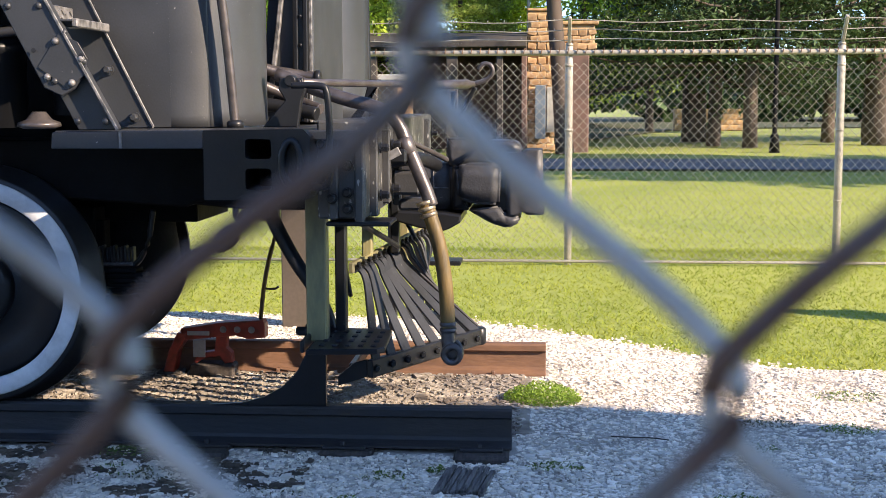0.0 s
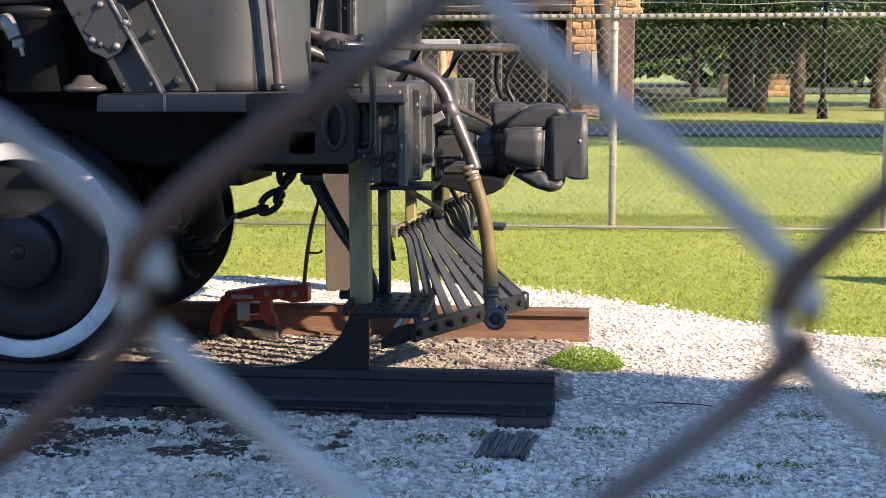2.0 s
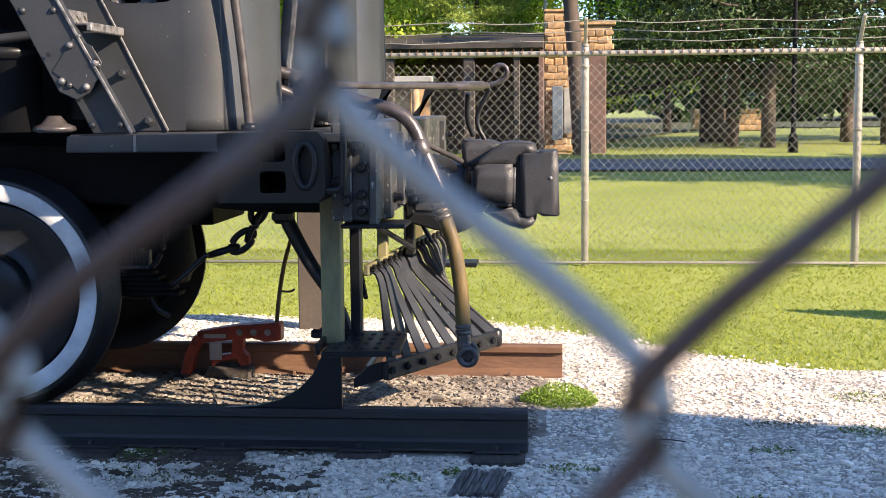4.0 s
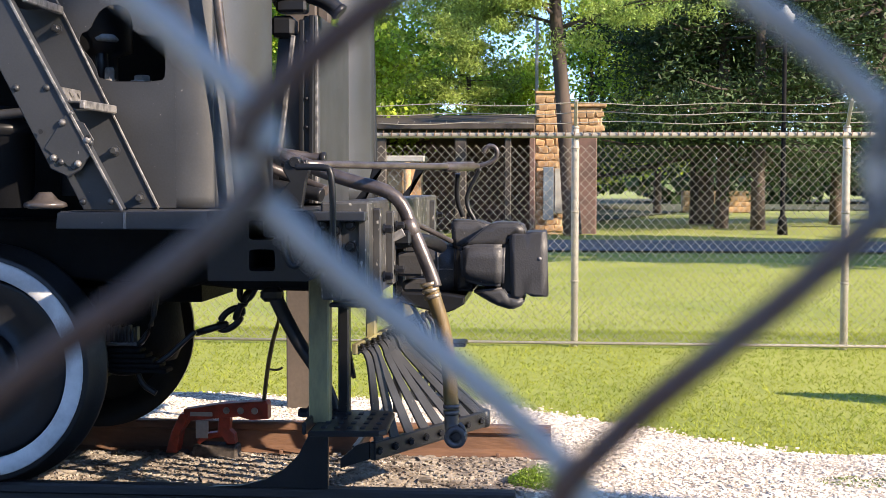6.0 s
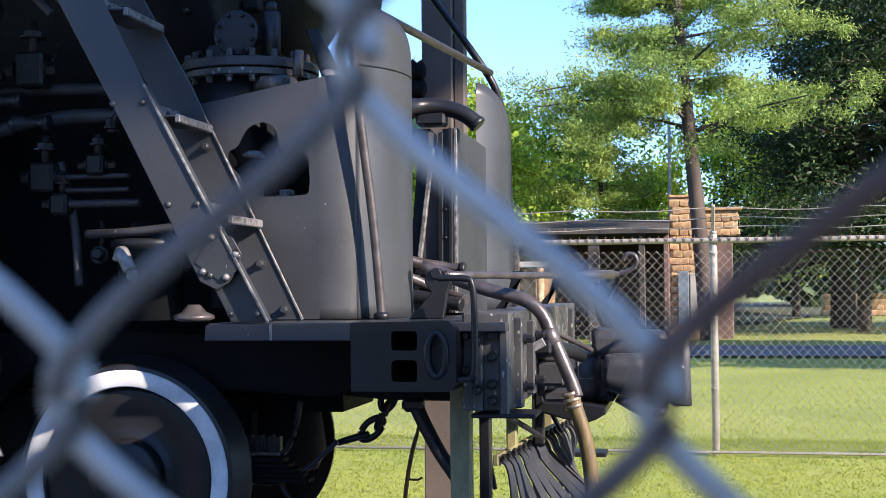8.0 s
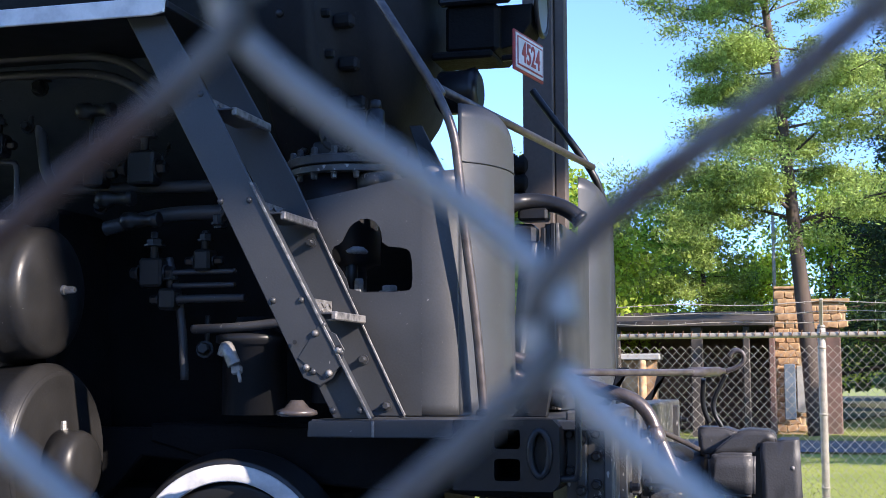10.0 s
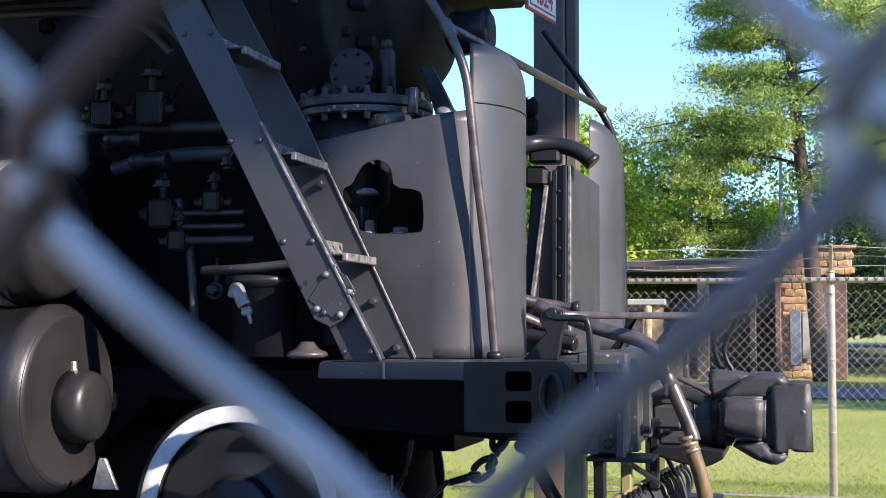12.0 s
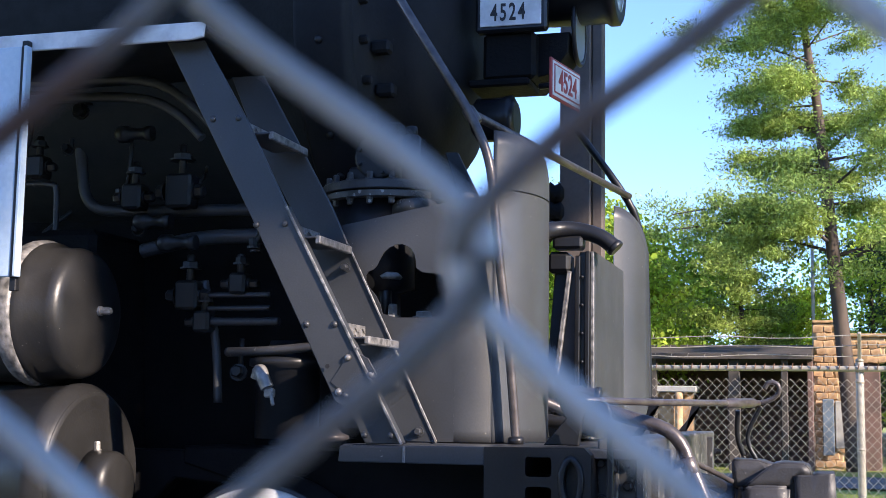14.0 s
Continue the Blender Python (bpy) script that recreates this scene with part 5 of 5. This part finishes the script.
far = thing("far_fence", "galvanised chain-link fence with top rail and barbed wire", "fence")
FY = 11.4
mesh_wires = Shape()
for sh_, climb in strands(-4.6, 7.0, 0.10, 1.86, 0.075, 0.082, 0.0028, 4, 1, (0.0, 0.1)):
    mesh_wires.add([(x, y + FY - 0.03, z) for x, y, z in sh_.v], sh_.f, False)
tagged(part("fence_mesh", mesh_wires, GALVFAR, far), kind="stuff")
part("top_rail", Shape().rod((-4.7, FY, 1.868), (7.1, FY, 1.868), 0.024), GALVFAR, far)
part("bottom_rail", Shape().rod((-4.7, FY, 0.078), (7.1, FY, 0.078), 0.013), GALVFAR, far)
ties_s = Shape()
for i in range(154):
    x = -4.6 + 0.075 * i
    ties_s.bar((x, FY - 0.03, 1.86), (x + 0.010, FY - 0.03, 1.908), 0.009, 0.007)
tagged(part("twisted_mesh_edge", ties_s, RAILRUST, far), kind="stuff")
for x in (-4.36, -2.07, 0.215, 2.50, 4.79):
    p = part("fence_post", Shape().rod((x, FY + 0.03, -0.05), (x, FY + 0.03, 1.93), 0.033), GALVFAR, far)
    part("post_cap", Shape().dome((x, FY + 0.03, 1.93), (0, 0, 1), 0.036, 0.03), GALVFAR, p)
    part("barb_arm", Shape().bar((x, FY + 0.03, 1.93), (x, FY - 0.14, 2.16), 0.03, 0.03, (1, 0, 0)), GALVFAR, p)
    for z in (1.75, 1.2, 0.6):
        part("tension_band", Shape().lathe((x, FY + 0.03, z), (0, 0, 1), [(0, 0.036), (0.02, 0.036)], 14), GALVFAR, p)
for k in range(3):
    z, y = 1.98 + 0.075 * k, FY - 0.01 - 0.055 * k
    w = Shape()
    pts = [(-4.5 + 0.25 * i, y, z + 0.012 * math.sin(i * 1.3 + k) - 0.010 * math.sin(math.pi * ((-4.5 + 0.25 * i - 0.215) / 2.285 % 1))) for i in range(47)]
    w.tube(pts, 0.004, 5, 0)
    for i in range(80):
        x = -4.4 + 0.14 * i
        w.bar((x, y - 0.006, z - 0.011), (x + 0.006, y + 0.006, z + 0.012), 0.0035, 0.0035)
    part("barbed_wire", w, GALVFAR, far)


# ---- loose stones, grass, weeds ----
_bm = bmesh.new()
bmesh.ops.create_cube(_bm, size=1.35)
_bm.verts.index_update()
CHIP_V = np.array([v.co[:] for v in _bm.verts])
CHIP_F = np.array([[v.index for v in f.verts] for f in _bm.faces])
_bm.free()


def stones(name, centres, sizes, mat, label, seed):
    rng = np.random.default_rng(seed)
    n = len(centres)
    a = rng.uniform(0, 2 * math.pi, n)
    wob = rng.uniform(0.62, 1.28, (n, len(CHIP_V), 1)) + rng.normal(0, 0.10, (n, len(CHIP_V), 3))
    stretch = np.stack([rng.uniform(0.7, 1.35, n), rng.uniform(0.6, 1.0, n), rng.uniform(0.35, 0.75, n)], 1)[:, None, :]
    v = CHIP_V[None] * wob * stretch * np.asarray(sizes)[:, None, None]
    c, s = np.cos(a)[:, None], np.sin(a)[:, None]
    v = np.stack([v[..., 0] * c - v[..., 1] * s, v[..., 0] * s + v[..., 1] * c, v[..., 2]], -1) + np.asarray(centres)[:, None, :]
    f = CHIP_F[None] + (np.arange(n) * len(CHIP_V))[:, None, None]
    me = bpy.data.meshes.new(name)
    me.from_pydata(v.reshape(-1, 3).tolist(), [], f.reshape(-1, 4).tolist())
    me.materials.append(mat)
    return tagged(new(name, me), label, "gravel", kind="stuff")


rng = np.random.default_rng(4)


def scatter(n, x0, x1, y0, y1, keep):
    out = []
    while len(out) < n:
        x, y = rng.uniform(x0, x1), rng.uniform(y0, y1)
        if keep(x, y):
            out.append((x, y, bed_z(x, y)))
    return np.array(out)


def open_gravel(x, y):
    if y > edge_y(x) + rng.normal(0, 0.10):
        return False
    return not (5.38 < y < 5.56 and x < -0.1) and not (6.9 < y < 7.06 and x < 0.03)


pn = scatter(52000, -2.6, 2.2, 4.0, 5.5, open_gravel)
pn[:, 2] += rng.uniform(-0.003, 0.007, len(pn))
stones("gravel_near", pn, rng.gamma(1.8, 0.0030, len(pn)) + 0.0040, STONE, "loose white limestone chips beside the track", 1)
pw = scatter(6000, -5.5, 5.5, -1.5, 3.7, open_gravel)
stones("gravel_path", pw, rng.gamma(2.2, 0.0042, len(pw)) + 0.006, STONE, "loose white limestone chips along the fence", 7)
pf = scatter(70000, -3.4, 3.6, 5.5, 9.2, open_gravel)
stones("gravel_far", pf, rng.gamma(2.5, 0.0022, len(pf)) + 0.0035, STONE, "loose white limestone chips beyond the track", 2)
pd = scatter(13000, -3.4, -0.1, 5.6, 6.88, lambda x, y: True)
pd[:, 2] = 0.01
stones("ballast_stones", pd, rng.gamma(3.0, 0.0028, len(pd)) + 0.004, DIRT, "dusty brown ballast stones between the rails", 3)


ps = scatter(5200, -2.5, -0.95, 4.78, 5.40, lambda x, y: noise.noise(Vector((x * 2.6, y * 5, 2))) + 0.5 * noise.noise(Vector((x * 9, y * 12, 5))) > 0.08)
ps[:, 2] += 0.006
stones("soil_crumbs", ps, rng.gamma(2.5, 0.0024, len(ps)) + 0.004, SOIL, "dark soil crumbs and dead leaves beside the rail", 9)


def blades(name, base, height, lean, mat, label, category, seed):
    r = np.random.default_rng(seed)
    n = len(base)
    a = r.uniform(0, 2 * math.pi, n)
    h = height * r.uniform(0.5, 1.3, n)
    w = 0.10 * h + 0.003
    d = np.stack([np.cos(a), np.sin(a), np.zeros(n)], 1)
    t = np.stack([r.normal(0, lean, n), r.normal(0, lean, n), np.ones(n)], 1) * h[:, None]
    v = np.stack([base - d * w[:, None], base + d * w[:, None], base + t], 1).reshape(-1, 3)
    me = bpy.data.meshes.new(name)
    me.from_pydata(v.tolist(), [], np.arange(3 * n).reshape(-1, 3).tolist())
    me.materials.append(mat)
    return tagged(new(name, me), label, category, kind="stuff")


pg = []
while len(pg) < 80000:
    x, y = rng.uniform(-5.0, 5.5), 7.0 + 6.5 * rng.uniform(0, 1) ** 1.4
    if y > edge_y(x) + rng.normal(0, 0.09) and not (-1.7 < x < -1.42 and 8.5 < y < 8.72):
        pg.append((x, y, lawn_z(y)))
blades("lawn_grass", np.array(pg), 0.023, 1.1, BLADE, "short sunlit mown grass blades", "grass", 5)
gy = 12.8 + 16 * rng.uniform(0, 1, 60000) ** 1.3
pg = np.stack([rng.uniform(-6, 9, 60000), gy, [lawn_z(y) for y in gy]], 1)
blades("far_grass", pg, 0.030, 1.1, BLADE, "mown lawn beyond the fence", "grass", 6)


def weed_patch(name, cx, cy, rx, ry, n, h, mat, label, seed):
    r = np.random.default_rng(seed)
    a, k = r.uniform(0, 2 * math.pi, n), np.sqrt(r.uniform(0, 1, n))
    x, y = cx + rx * k * np.cos(a), cy + ry * k * np.sin(a)
    z = h * r.uniform(0, 1, n) * (1 - 0.75 * k ** 2) + 0.004 + (bed_z(cx, cy) if cy < 9 else 0)
    v, f = quads(np.stack([x, y, z], 1), r.uniform(0.008, 0.022, n), r, 0.2, 0.45)
    me = bpy.data.meshes.new(name)
    me.from_pydata(v.tolist(), [], f.tolist())
    me.materials.append(mat)
    return tagged(new(name, me), label, "weeds", kind="stuff")


weed_patch("weed_clump", 0.0, 6.33, 0.19, 0.14, 3800, 0.10, CLUMP, "bright green weed clump at the rail end", 11)
k = 20
for cx, cy, rx, ry, n, mat in ((-1.76, 5.33, 0.16, 0.06, 170, WEED), (-1.50, 5.08, 0.26, 0.10, 150, DRYWEED), (-2.05, 4.95, 0.24, 0.07, 160, DRYWEED), (-1.72, 5.12, 0.16, 0.09, 40, WEED), (-0.62, 5.10, 0.10, 0.05, 60, WEED), (-0.42, 5.18, 0.04, 0.03, 40, WEED),
                               (0.05, 5.25, 0.12, 0.05, 70, WEED), (-0.72, 4.78, 0.10, 0.05, 50, WEED), (-0.40, 4.72, 0.10, 0.06, 60, WEED), (0.05, 4.62, 0.12, 0.07, 70, WEED), (0.55, 4.7, 0.14, 0.06, 70, WEED),
                               (0.9, 5.5, 0.10, 0.05, 60, WEED), (1.0, 5.9, 0.16, 0.06, 90, DRYWEED), (1.35, 5.8, 0.14, 0.08, 120, WEED), (0.3, 4.45, 0.12, 0.05, 60, WEED), (-1.35, 4.55, 0.08, 0.04, 50, WEED), (0.75, 4.9, 0.12, 0.05, 60, WEED), (1.5, 6.5, 0.2, 0.1, 100, WEED), (-1.1, 4.85, 0.2, 0.06, 60, DRYWEED)):
    weed_patch("weed", cx, cy, rx, ry, n * 2, 0.032, mat, "small weeds growing through the gravel" if mat is WEED else "dry weed tuft in the gravel", k)
    k += 1
tw = Shape()
tw.tube([(0.30, 5.62, 0.012), (0.37, 5.57, 0.022), (0.47, 5.60, 0.014), (0.54, 5.55, 0.018)], 0.003, 6)
thing("twig", "thin dry twig lying on the gravel", "twig", tw, TIE)


# ---- trees ----
def tree(name, x, y, height, spread, kind, seed, label, first=0.25, leaves=5000, size=0.2, lean=(0, 0), radius=None):
    r = np.random.default_rng(seed)
    base = Vector((x, y, -0.05))
    t = thing(name, label, "tree")
    rad = radius or height * 0.018
    top = base + Vector((lean[0], lean[1], height))
    pts = [base.lerp(top, k / 8) + Vector((r.normal(0, 0.06), r.normal(0, 0.06), 0)) * (1 if k else 0) for k in range(9)]
    part("trunk", Shape().tube(pts, lambda q: max(0.03, rad * (1.15 - q)), 12, 1), BARK, t)
    centres, sizes = [], []
    limbs = Shape()
    count = {"pine": 46, "spruce": 90, "maple": 34}[kind]
    per = leaves // count
    for i in range(count):
        k = first + (1 - first) * (i + r.uniform(0, 1)) / count
        p = base.lerp(top, min(k, 0.98))
        a = r.uniform(0, 2 * math.pi)
        if kind == "pine":
            reach = spread * (0.30 + 0.62 * (1 - k) ** 0.6) * r.uniform(0.45, 1.12)
            rise = r.uniform(-0.12, 0.38)
        elif kind == "spruce":
            reach = spread * (1.05 - k) * r.uniform(0.8, 1.15) + 0.4
            rise = r.uniform(-0.3, 0.1)
        else:
            kk = (k - first) / (1 - first)
            reach = spread * math.sqrt(max(0.05, 1 - (1.7 * kk - 0.75) ** 2)) * r.uniform(0.6, 1.1)
            rise = r.uniform(0.05, 0.7)
        end = p + Vector((math.cos(a), math.sin(a), rise)) * reach
        mid = p.lerp(end, 0.5) + Vector((0, 0, reach * (0.06 if kind != "spruce" else -0.05)))
        lr = max(0.02, rad * 0.32 * (1.1 - k))
        limbs.tube([p, mid, end], lambda q, lr=lr: lr * (1.1 - q), 6, 1)
        lumps = {"pine": 15, "spruce": 9, "maple": 11}[kind]
        for j in range(lumps):
            q = 0.25 + 0.8 * (j + r.uniform(0, 1)) / lumps
            c = p.lerp(end, q) + Vector((r.normal(0, 0.12), r.normal(0, 0.12), r.normal(0, 0.06))) * reach
            m = max(4, per // lumps)
            if kind == "pine":
                sc = np.array([0.24, 0.24, 0.13]) * (0.5 + 0.10 * spread)
            elif kind == "spruce":
                sc = np.array([0.55, 0.55, 0.30])
            else:
                sc = np.array([0.55, 0.55, 0.36]) * (0.5 + 0.1 * spread)
            centres.append(np.array(c[:]) + r.normal(size=(m, 3)) * sc * r.uniform(0.6, 1.2))
            sizes.append(r.uniform(0.5, 1.4, m) * size)
    part("branchwork", limbs, BARK, t)
    crown = leaf_part("crown", np.concatenate(centres), np.concatenate(sizes), r, {"pine": NEEDLE, "spruce": SPRUCE, "maple": MAPLE}[kind], t, {"pine": 0.1, "spruce": 0.3, "maple": 0.1}[kind], {"pine": 0.34, "spruce": 0.36, "maple": 0.9}[kind])
    return t


tree("pine_tree", 0.62, 38.9, 16.5, 6.6, "pine", 31, "tall open pine with a bare lower trunk", 0.34, 200000, 0.125, (-1.5, 0), 0.24)
tree("spruce_tree", 5.6, 50, 19.0, 6.0, "spruce", 32, "dense dark conifer beside the lawn", 0.13, 95000, 0.20, (0, 0), 0.42)
tree("spruce_tree", 11.5, 47, 21.0, 6.0, "spruce", 33, "dense dark conifer beside the lawn", 0.16, 60000, 0.23, (0, 0), 0.42)
tree("spruce_tree", 16.5, 53, 20.0, 6.0, "spruce", 34, "dense dark conifer beside the lawn", 0.15, 16000, 0.42, (0, 0), 0.5)
for i, (x, y, h, sp) in enumerate(((-7.2, 41, 6.8, 3.2), (-10.8, 43.5, 7.4, 3.7), (-12.5, 52, 9.0, 4.2), (-5.0, 56, 8.4, 3.8), (-17, 50, 8.4, 4.6), (-1.6, 60, 6.4, 3.4), (-10, 60, 9, 4), (1.8, 62, 9.5, 4.0), (5.2, 66, 10.5, 4.2), (-8.6, 50, 9.2, 3.8))):
    tree("maple_tree", x, y, h, sp, "maple", 40 + i, "bright green broadleaf tree in sun", 0.16, 19000, 0.165)
tree("pine_tree", -3.0, 47, 8.2, 3.8, "pine", 55, "low spreading pine with drooping green boughs", 0.12, 42000, 0.14)
tree("pine_tree", -6.3, 45, 6.6, 3.0, "pine", 56, "low spreading pine with drooping green boughs", 0.12, 32000, 0.14)
for i, (x, y) in enumerate(((5.75, 45.5), (6.75, 44.0), (10.5, 50))):
    tree("spruce_tree", x, y, 17 + i % 3, 4.8, "spruce", 70 + i, "dark park conifer with a straight bare foot", 0.14, 44000, 0.20, (0, 0), 0.22)
for i, (x, y) in enumerate(((14, 58), (19, 66), (24, 60), (22, 48))):
    tree("pine_tree", x, y, 17 + i % 3, 4.5, "pine", 73 + i, "park pine with a straight bare trunk", 0.45, 9000, 0.50, (0, 0), 0.36)
# Trees added outside the view, placed so their shadows cover lawn and road.
for i, (x, y) in enumerate(((13.5, 24.5), (18, 22.5), (21.5, 26), (25, 20), (30, 24), (36, 20))):
    tree("maple_tree", x, y, 12, 4.5, "maple", 120 + i, "unseen broadleaf tree added to shade the lawn and road", 0.2, 9000, 0.42)
# the far woods
r = np.random.default_rng(90)
n = 42000
cx = r.uniform(-60, 70, n)
cz = np.abs(r.normal(0, 1, n)) * 1.9 + 0.1
cz = np.where(cx > 12, np.minimum(cz, 2.2 + r.uniform(0, 8, n)), cz)
leaf_woods = leaf_part("far_woods", np.stack([cx, r.uniform(74, 92, n) + np.where(cx > 6, 22, 0), cz + 1.2 * np.sin(cx * 0.35)], 1), r.uniform(0.5, 1.3, n), r, SPRUCE, None)
tagged(leaf_woods, "dark far woodland behind the park", "woods", kind="stuff")
for i, (x, y, h) in enumerate(((8.2, 48, 0.9), (9.2, 49, 0.7))):
    weed_patch("shrub", x, y, 1.0, 0.8, 500, h, WEED, "low shrub in the park", 100 + i)

# unseen woods added behind the viewpoint, which close the place
nb = 16000
bx_ = r.uniform(-70, 60, nb)
tagged(leaf_part("near_woods", np.stack([bx_, r.uniform(-34, -24, nb), np.abs(r.normal(0, 1, nb)) * 2.8 + 0.2], 1), r.uniform(0.8, 1.8, nb), r, SPRUCE, None), "unseen dark row of trees added behind the viewpoint", "woods", kind="stuff")

# ---- stone pillar and walls of the park shelter ----
sh = thing("park_shelter", "tan fieldstone park shelter behind the fence", "shelter")
part("chimney_core", Shape().box(-0.48, 0.30, 39.9, 40.5, -0.1, 4.15, 0.03), MORTAR, sh)
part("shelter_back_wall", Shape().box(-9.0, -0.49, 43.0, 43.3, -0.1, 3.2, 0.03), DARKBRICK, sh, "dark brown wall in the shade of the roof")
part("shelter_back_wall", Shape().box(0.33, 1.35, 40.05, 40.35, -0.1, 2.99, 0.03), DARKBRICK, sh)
# End wall added to stop sun reaching the back wall from the right.
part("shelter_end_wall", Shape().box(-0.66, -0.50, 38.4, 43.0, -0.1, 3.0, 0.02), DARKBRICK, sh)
# Roof drawn well forward so that the back wall stays in shade.
part("shelter_roof", Shape().prism([(37.2, 3.0), (37.2, 3.14), (40.6, 3.55), (43.8, 3.20), (43.8, 3.0)], -9.3, -0.5, "x", b=0.01), ROOF, sh, "brown shingled roof")
for x, w in ((-7.4, 0.16), (-4.9, 0.16), (-2.6, 0.16), (-1.25, 0.09)):
    part("shelter_column", Shape().box(x - w, x + w, 37.5, 37.8, -0.1, 3.0, 0.02), ROOF, sh)
part("wall_core", Shape().box(0.42, 1.50, 40.0, 40.4, 3.0, 3.75, 0.03), MORTAR, sh)

part("wall_cap", Shape().box(0.30, 1.62, 39.9, 40.5, 3.75, 3.85, 0.02), RUBBLE, sh)
part("chimney_cap", Shape().box(-0.52, 0.34, 39.84, 40.6, 4.15, 4.23, 0.02), RUBBLE, sh)
st_meshes = []
for k in range(5):
    rr = np.random.default_rng(200 + k)
    s = Shape().box(-0.15, 0.15, -0.05, 0.05, -0.105, 0.105, 0.02)
    s.v = [tuple(np.array(p) * rr.uniform(0.88, 1.12, 3)) for p in s.v]
    st_meshes.append(mesh_of("stone", s, RUBBLE))
rr = np.random.default_rng(210)
for (x0, x1, z1, y) in ((-0.48, 0.30, 4.1, 39.9), (0.44, 1.5, 3.7, 40.0)):
    z = 0.1 if x0 < 0 else 3.1
    row = 0
    while z < z1:
        x = x0 + 0.12 + 0.1 * (row % 2)
        while x < x1 - 0.05:
            ob = new("stone", st_meshes[int(rr.integers(5))])
            ob.parent = sh
            ob.matrix_local = pose(x, y, z, 0, float(rr.uniform(-12, 12)), 0) @ Matrix.Diagonal((float(rr.uniform(0.75, 1.1)), 1, float(rr.uniform(0.8, 1.1)), 1))
            x += 0.29
        z += 0.215
        row += 1
part("shelter_door", Shape().box(-0.27, 0.05, 39.70, 39.76, 0.35, 1.95, 0.02), DOORBLUE, sh, "grey-blue door panel")
part("shelter_door", Shape().box(0.08, 0.40, 39.70, 39.76, 0.55, 1.90, 0.02), SIDING, sh, "pale door panel")
part("shelter_side_wall", Shape().box(-8.1, -3.75, 38.0, 38.3, -0.1, 2.07, 0.03), RUBBLE, sh)
part("shelter_roof_edge", Shape().box(-8.4, -3.65, 37.7, 38.7, 2.07, 2.25, 0.03), SIDING, sh)
part("shelter_post", Shape().rod((-4.15, 37.8, -0.1), (-4.15, 37.8, 2.07), 0.11), RUBBLE, sh)
s2 = thing("stone_wall", "low tan fieldstone wall under the pines", "wall")
part("wall_core", Shape().box(6.8, 11.0, 70.0, 70.5, -0.1, 1.05, 0.04), MORTAR, s2)
for i in range(14):
    for j in range(4):
        ob = new("stone", st_meshes[(3 * i + 5 * j) % 5])
        ob.parent = s2
        ob.matrix_local = pose(6.98 + 0.29 * i + 0.1 * (j % 2), 70.0, 0.10 + 0.28 * j) @ Matrix.Diagonal((1.0, 1.3, 1.35, 1))
fp = thing("flag_pole", "thin pale pole beside the pine", "pole", Shape().rod((-0.55, 46.5, 0), (-0.55, 46.5, 7.4), 0.06), SIDING)
lp = thing("street_lamp", "dark park lamp post with a white globe", "street lamp")
part("lamp_post", Shape().lathe((6.86, 40, -0.07), (0, 0, 1), [(0, 0.16), (0.5, 0.13), (0.6, 0.075), (6.0, 0.06)], 12), SHADEBLACK, lp)
part("globe", Shape().lathe((6.86, 40, 5.9), (0, 0, 1), [(0, 0.12), (0.05, 0.17), (0.45, 0.27), (0.55, 0.28), (0.60, 0.20), (0.72, 0.12), (0.84, 0.03)], 18), SIDING, lp, "white lamp globe")

# ---- wall and tree added to cast shade, out of sight to the right ----
def sunward(q, u, z0):
    """A place q metres towards the sun and u across, whose shadow falls at height z0 below it at the origin."""
    h = Vector((SUN.x, SUN.y, 0)).normalized()
    return Vector((h.x * q - h.y * u, h.y * q + h.x * u, z0 + q * SUN.z / math.hypot(SUN.x, SUN.y)))


Q = 9.0
# Unseen wall, its outline shaped to set the shadow edge on ground and wheel.
shade_block = thing("unseen_shade_wall", "unseen gabled wall added to shade the near ground", "house")
outline = [(-2.5, -4.53), (6.15, -4.53), (5.94, 0.63), (5.69, 1.33), (4.69, 2.0), (3.4, 3.25), (1.5, 3.25), (-2.5, 1.6)]
s = Shape()
fr, bk = [sunward(Q, u, z) for u, z in outline], [sunward(Q + 0.3, u, z) - Vector((0, 0, 0.3 * SUN.z / math.hypot(SUN.x, SUN.y))) for u, z in outline]
m = len(outline)
s.add(fr + bk, [tuple(range(m)), tuple(range(2 * m - 1, m - 1, -1))] + [(i, (i + 1) % m, m + (i + 1) % m, m + i) for i in range(m)])
part("gable_wall", s, SIDING, shade_block)
# Unseen crown added; its lower edge is cut to the engine's shadow line.
shade = thing("unseen_shade_tree", "unseen leafy tree added to shade the upper engine", "tree")
r = np.random.default_rng(300)
n = 26000
u = r.uniform(-1.5, 8.5, n)
low = np.interp(u, [-7, 2.5, 2.66, 3.12, 3.26, 3.4, 4.2, 6, 10], [4.3, 4.3, 5.2, 4.95, 4.2, 4.05, 4.42, 5.02, 6.6])
z0 = low + 0.12 + r.uniform(0, 1, n) ** 1.7 * 4.0
cs = np.array([sunward(Q + 4 + d, a, b)[:] for a, b, d in zip(u, z0, r.uniform(-1.2, 1.2, n))])
leaf_part("crown", cs, r.uniform(0.22, 0.44, n), r, MAPLE, shade, 0.0, 0.9)
b0 = sunward(Q + 4, -1, 0)
part("trunk", Shape().rod((b0.x, b0.y, -0.05), (b0.x, b0.y, b0.z + 6), 0.35), BARK, shade)
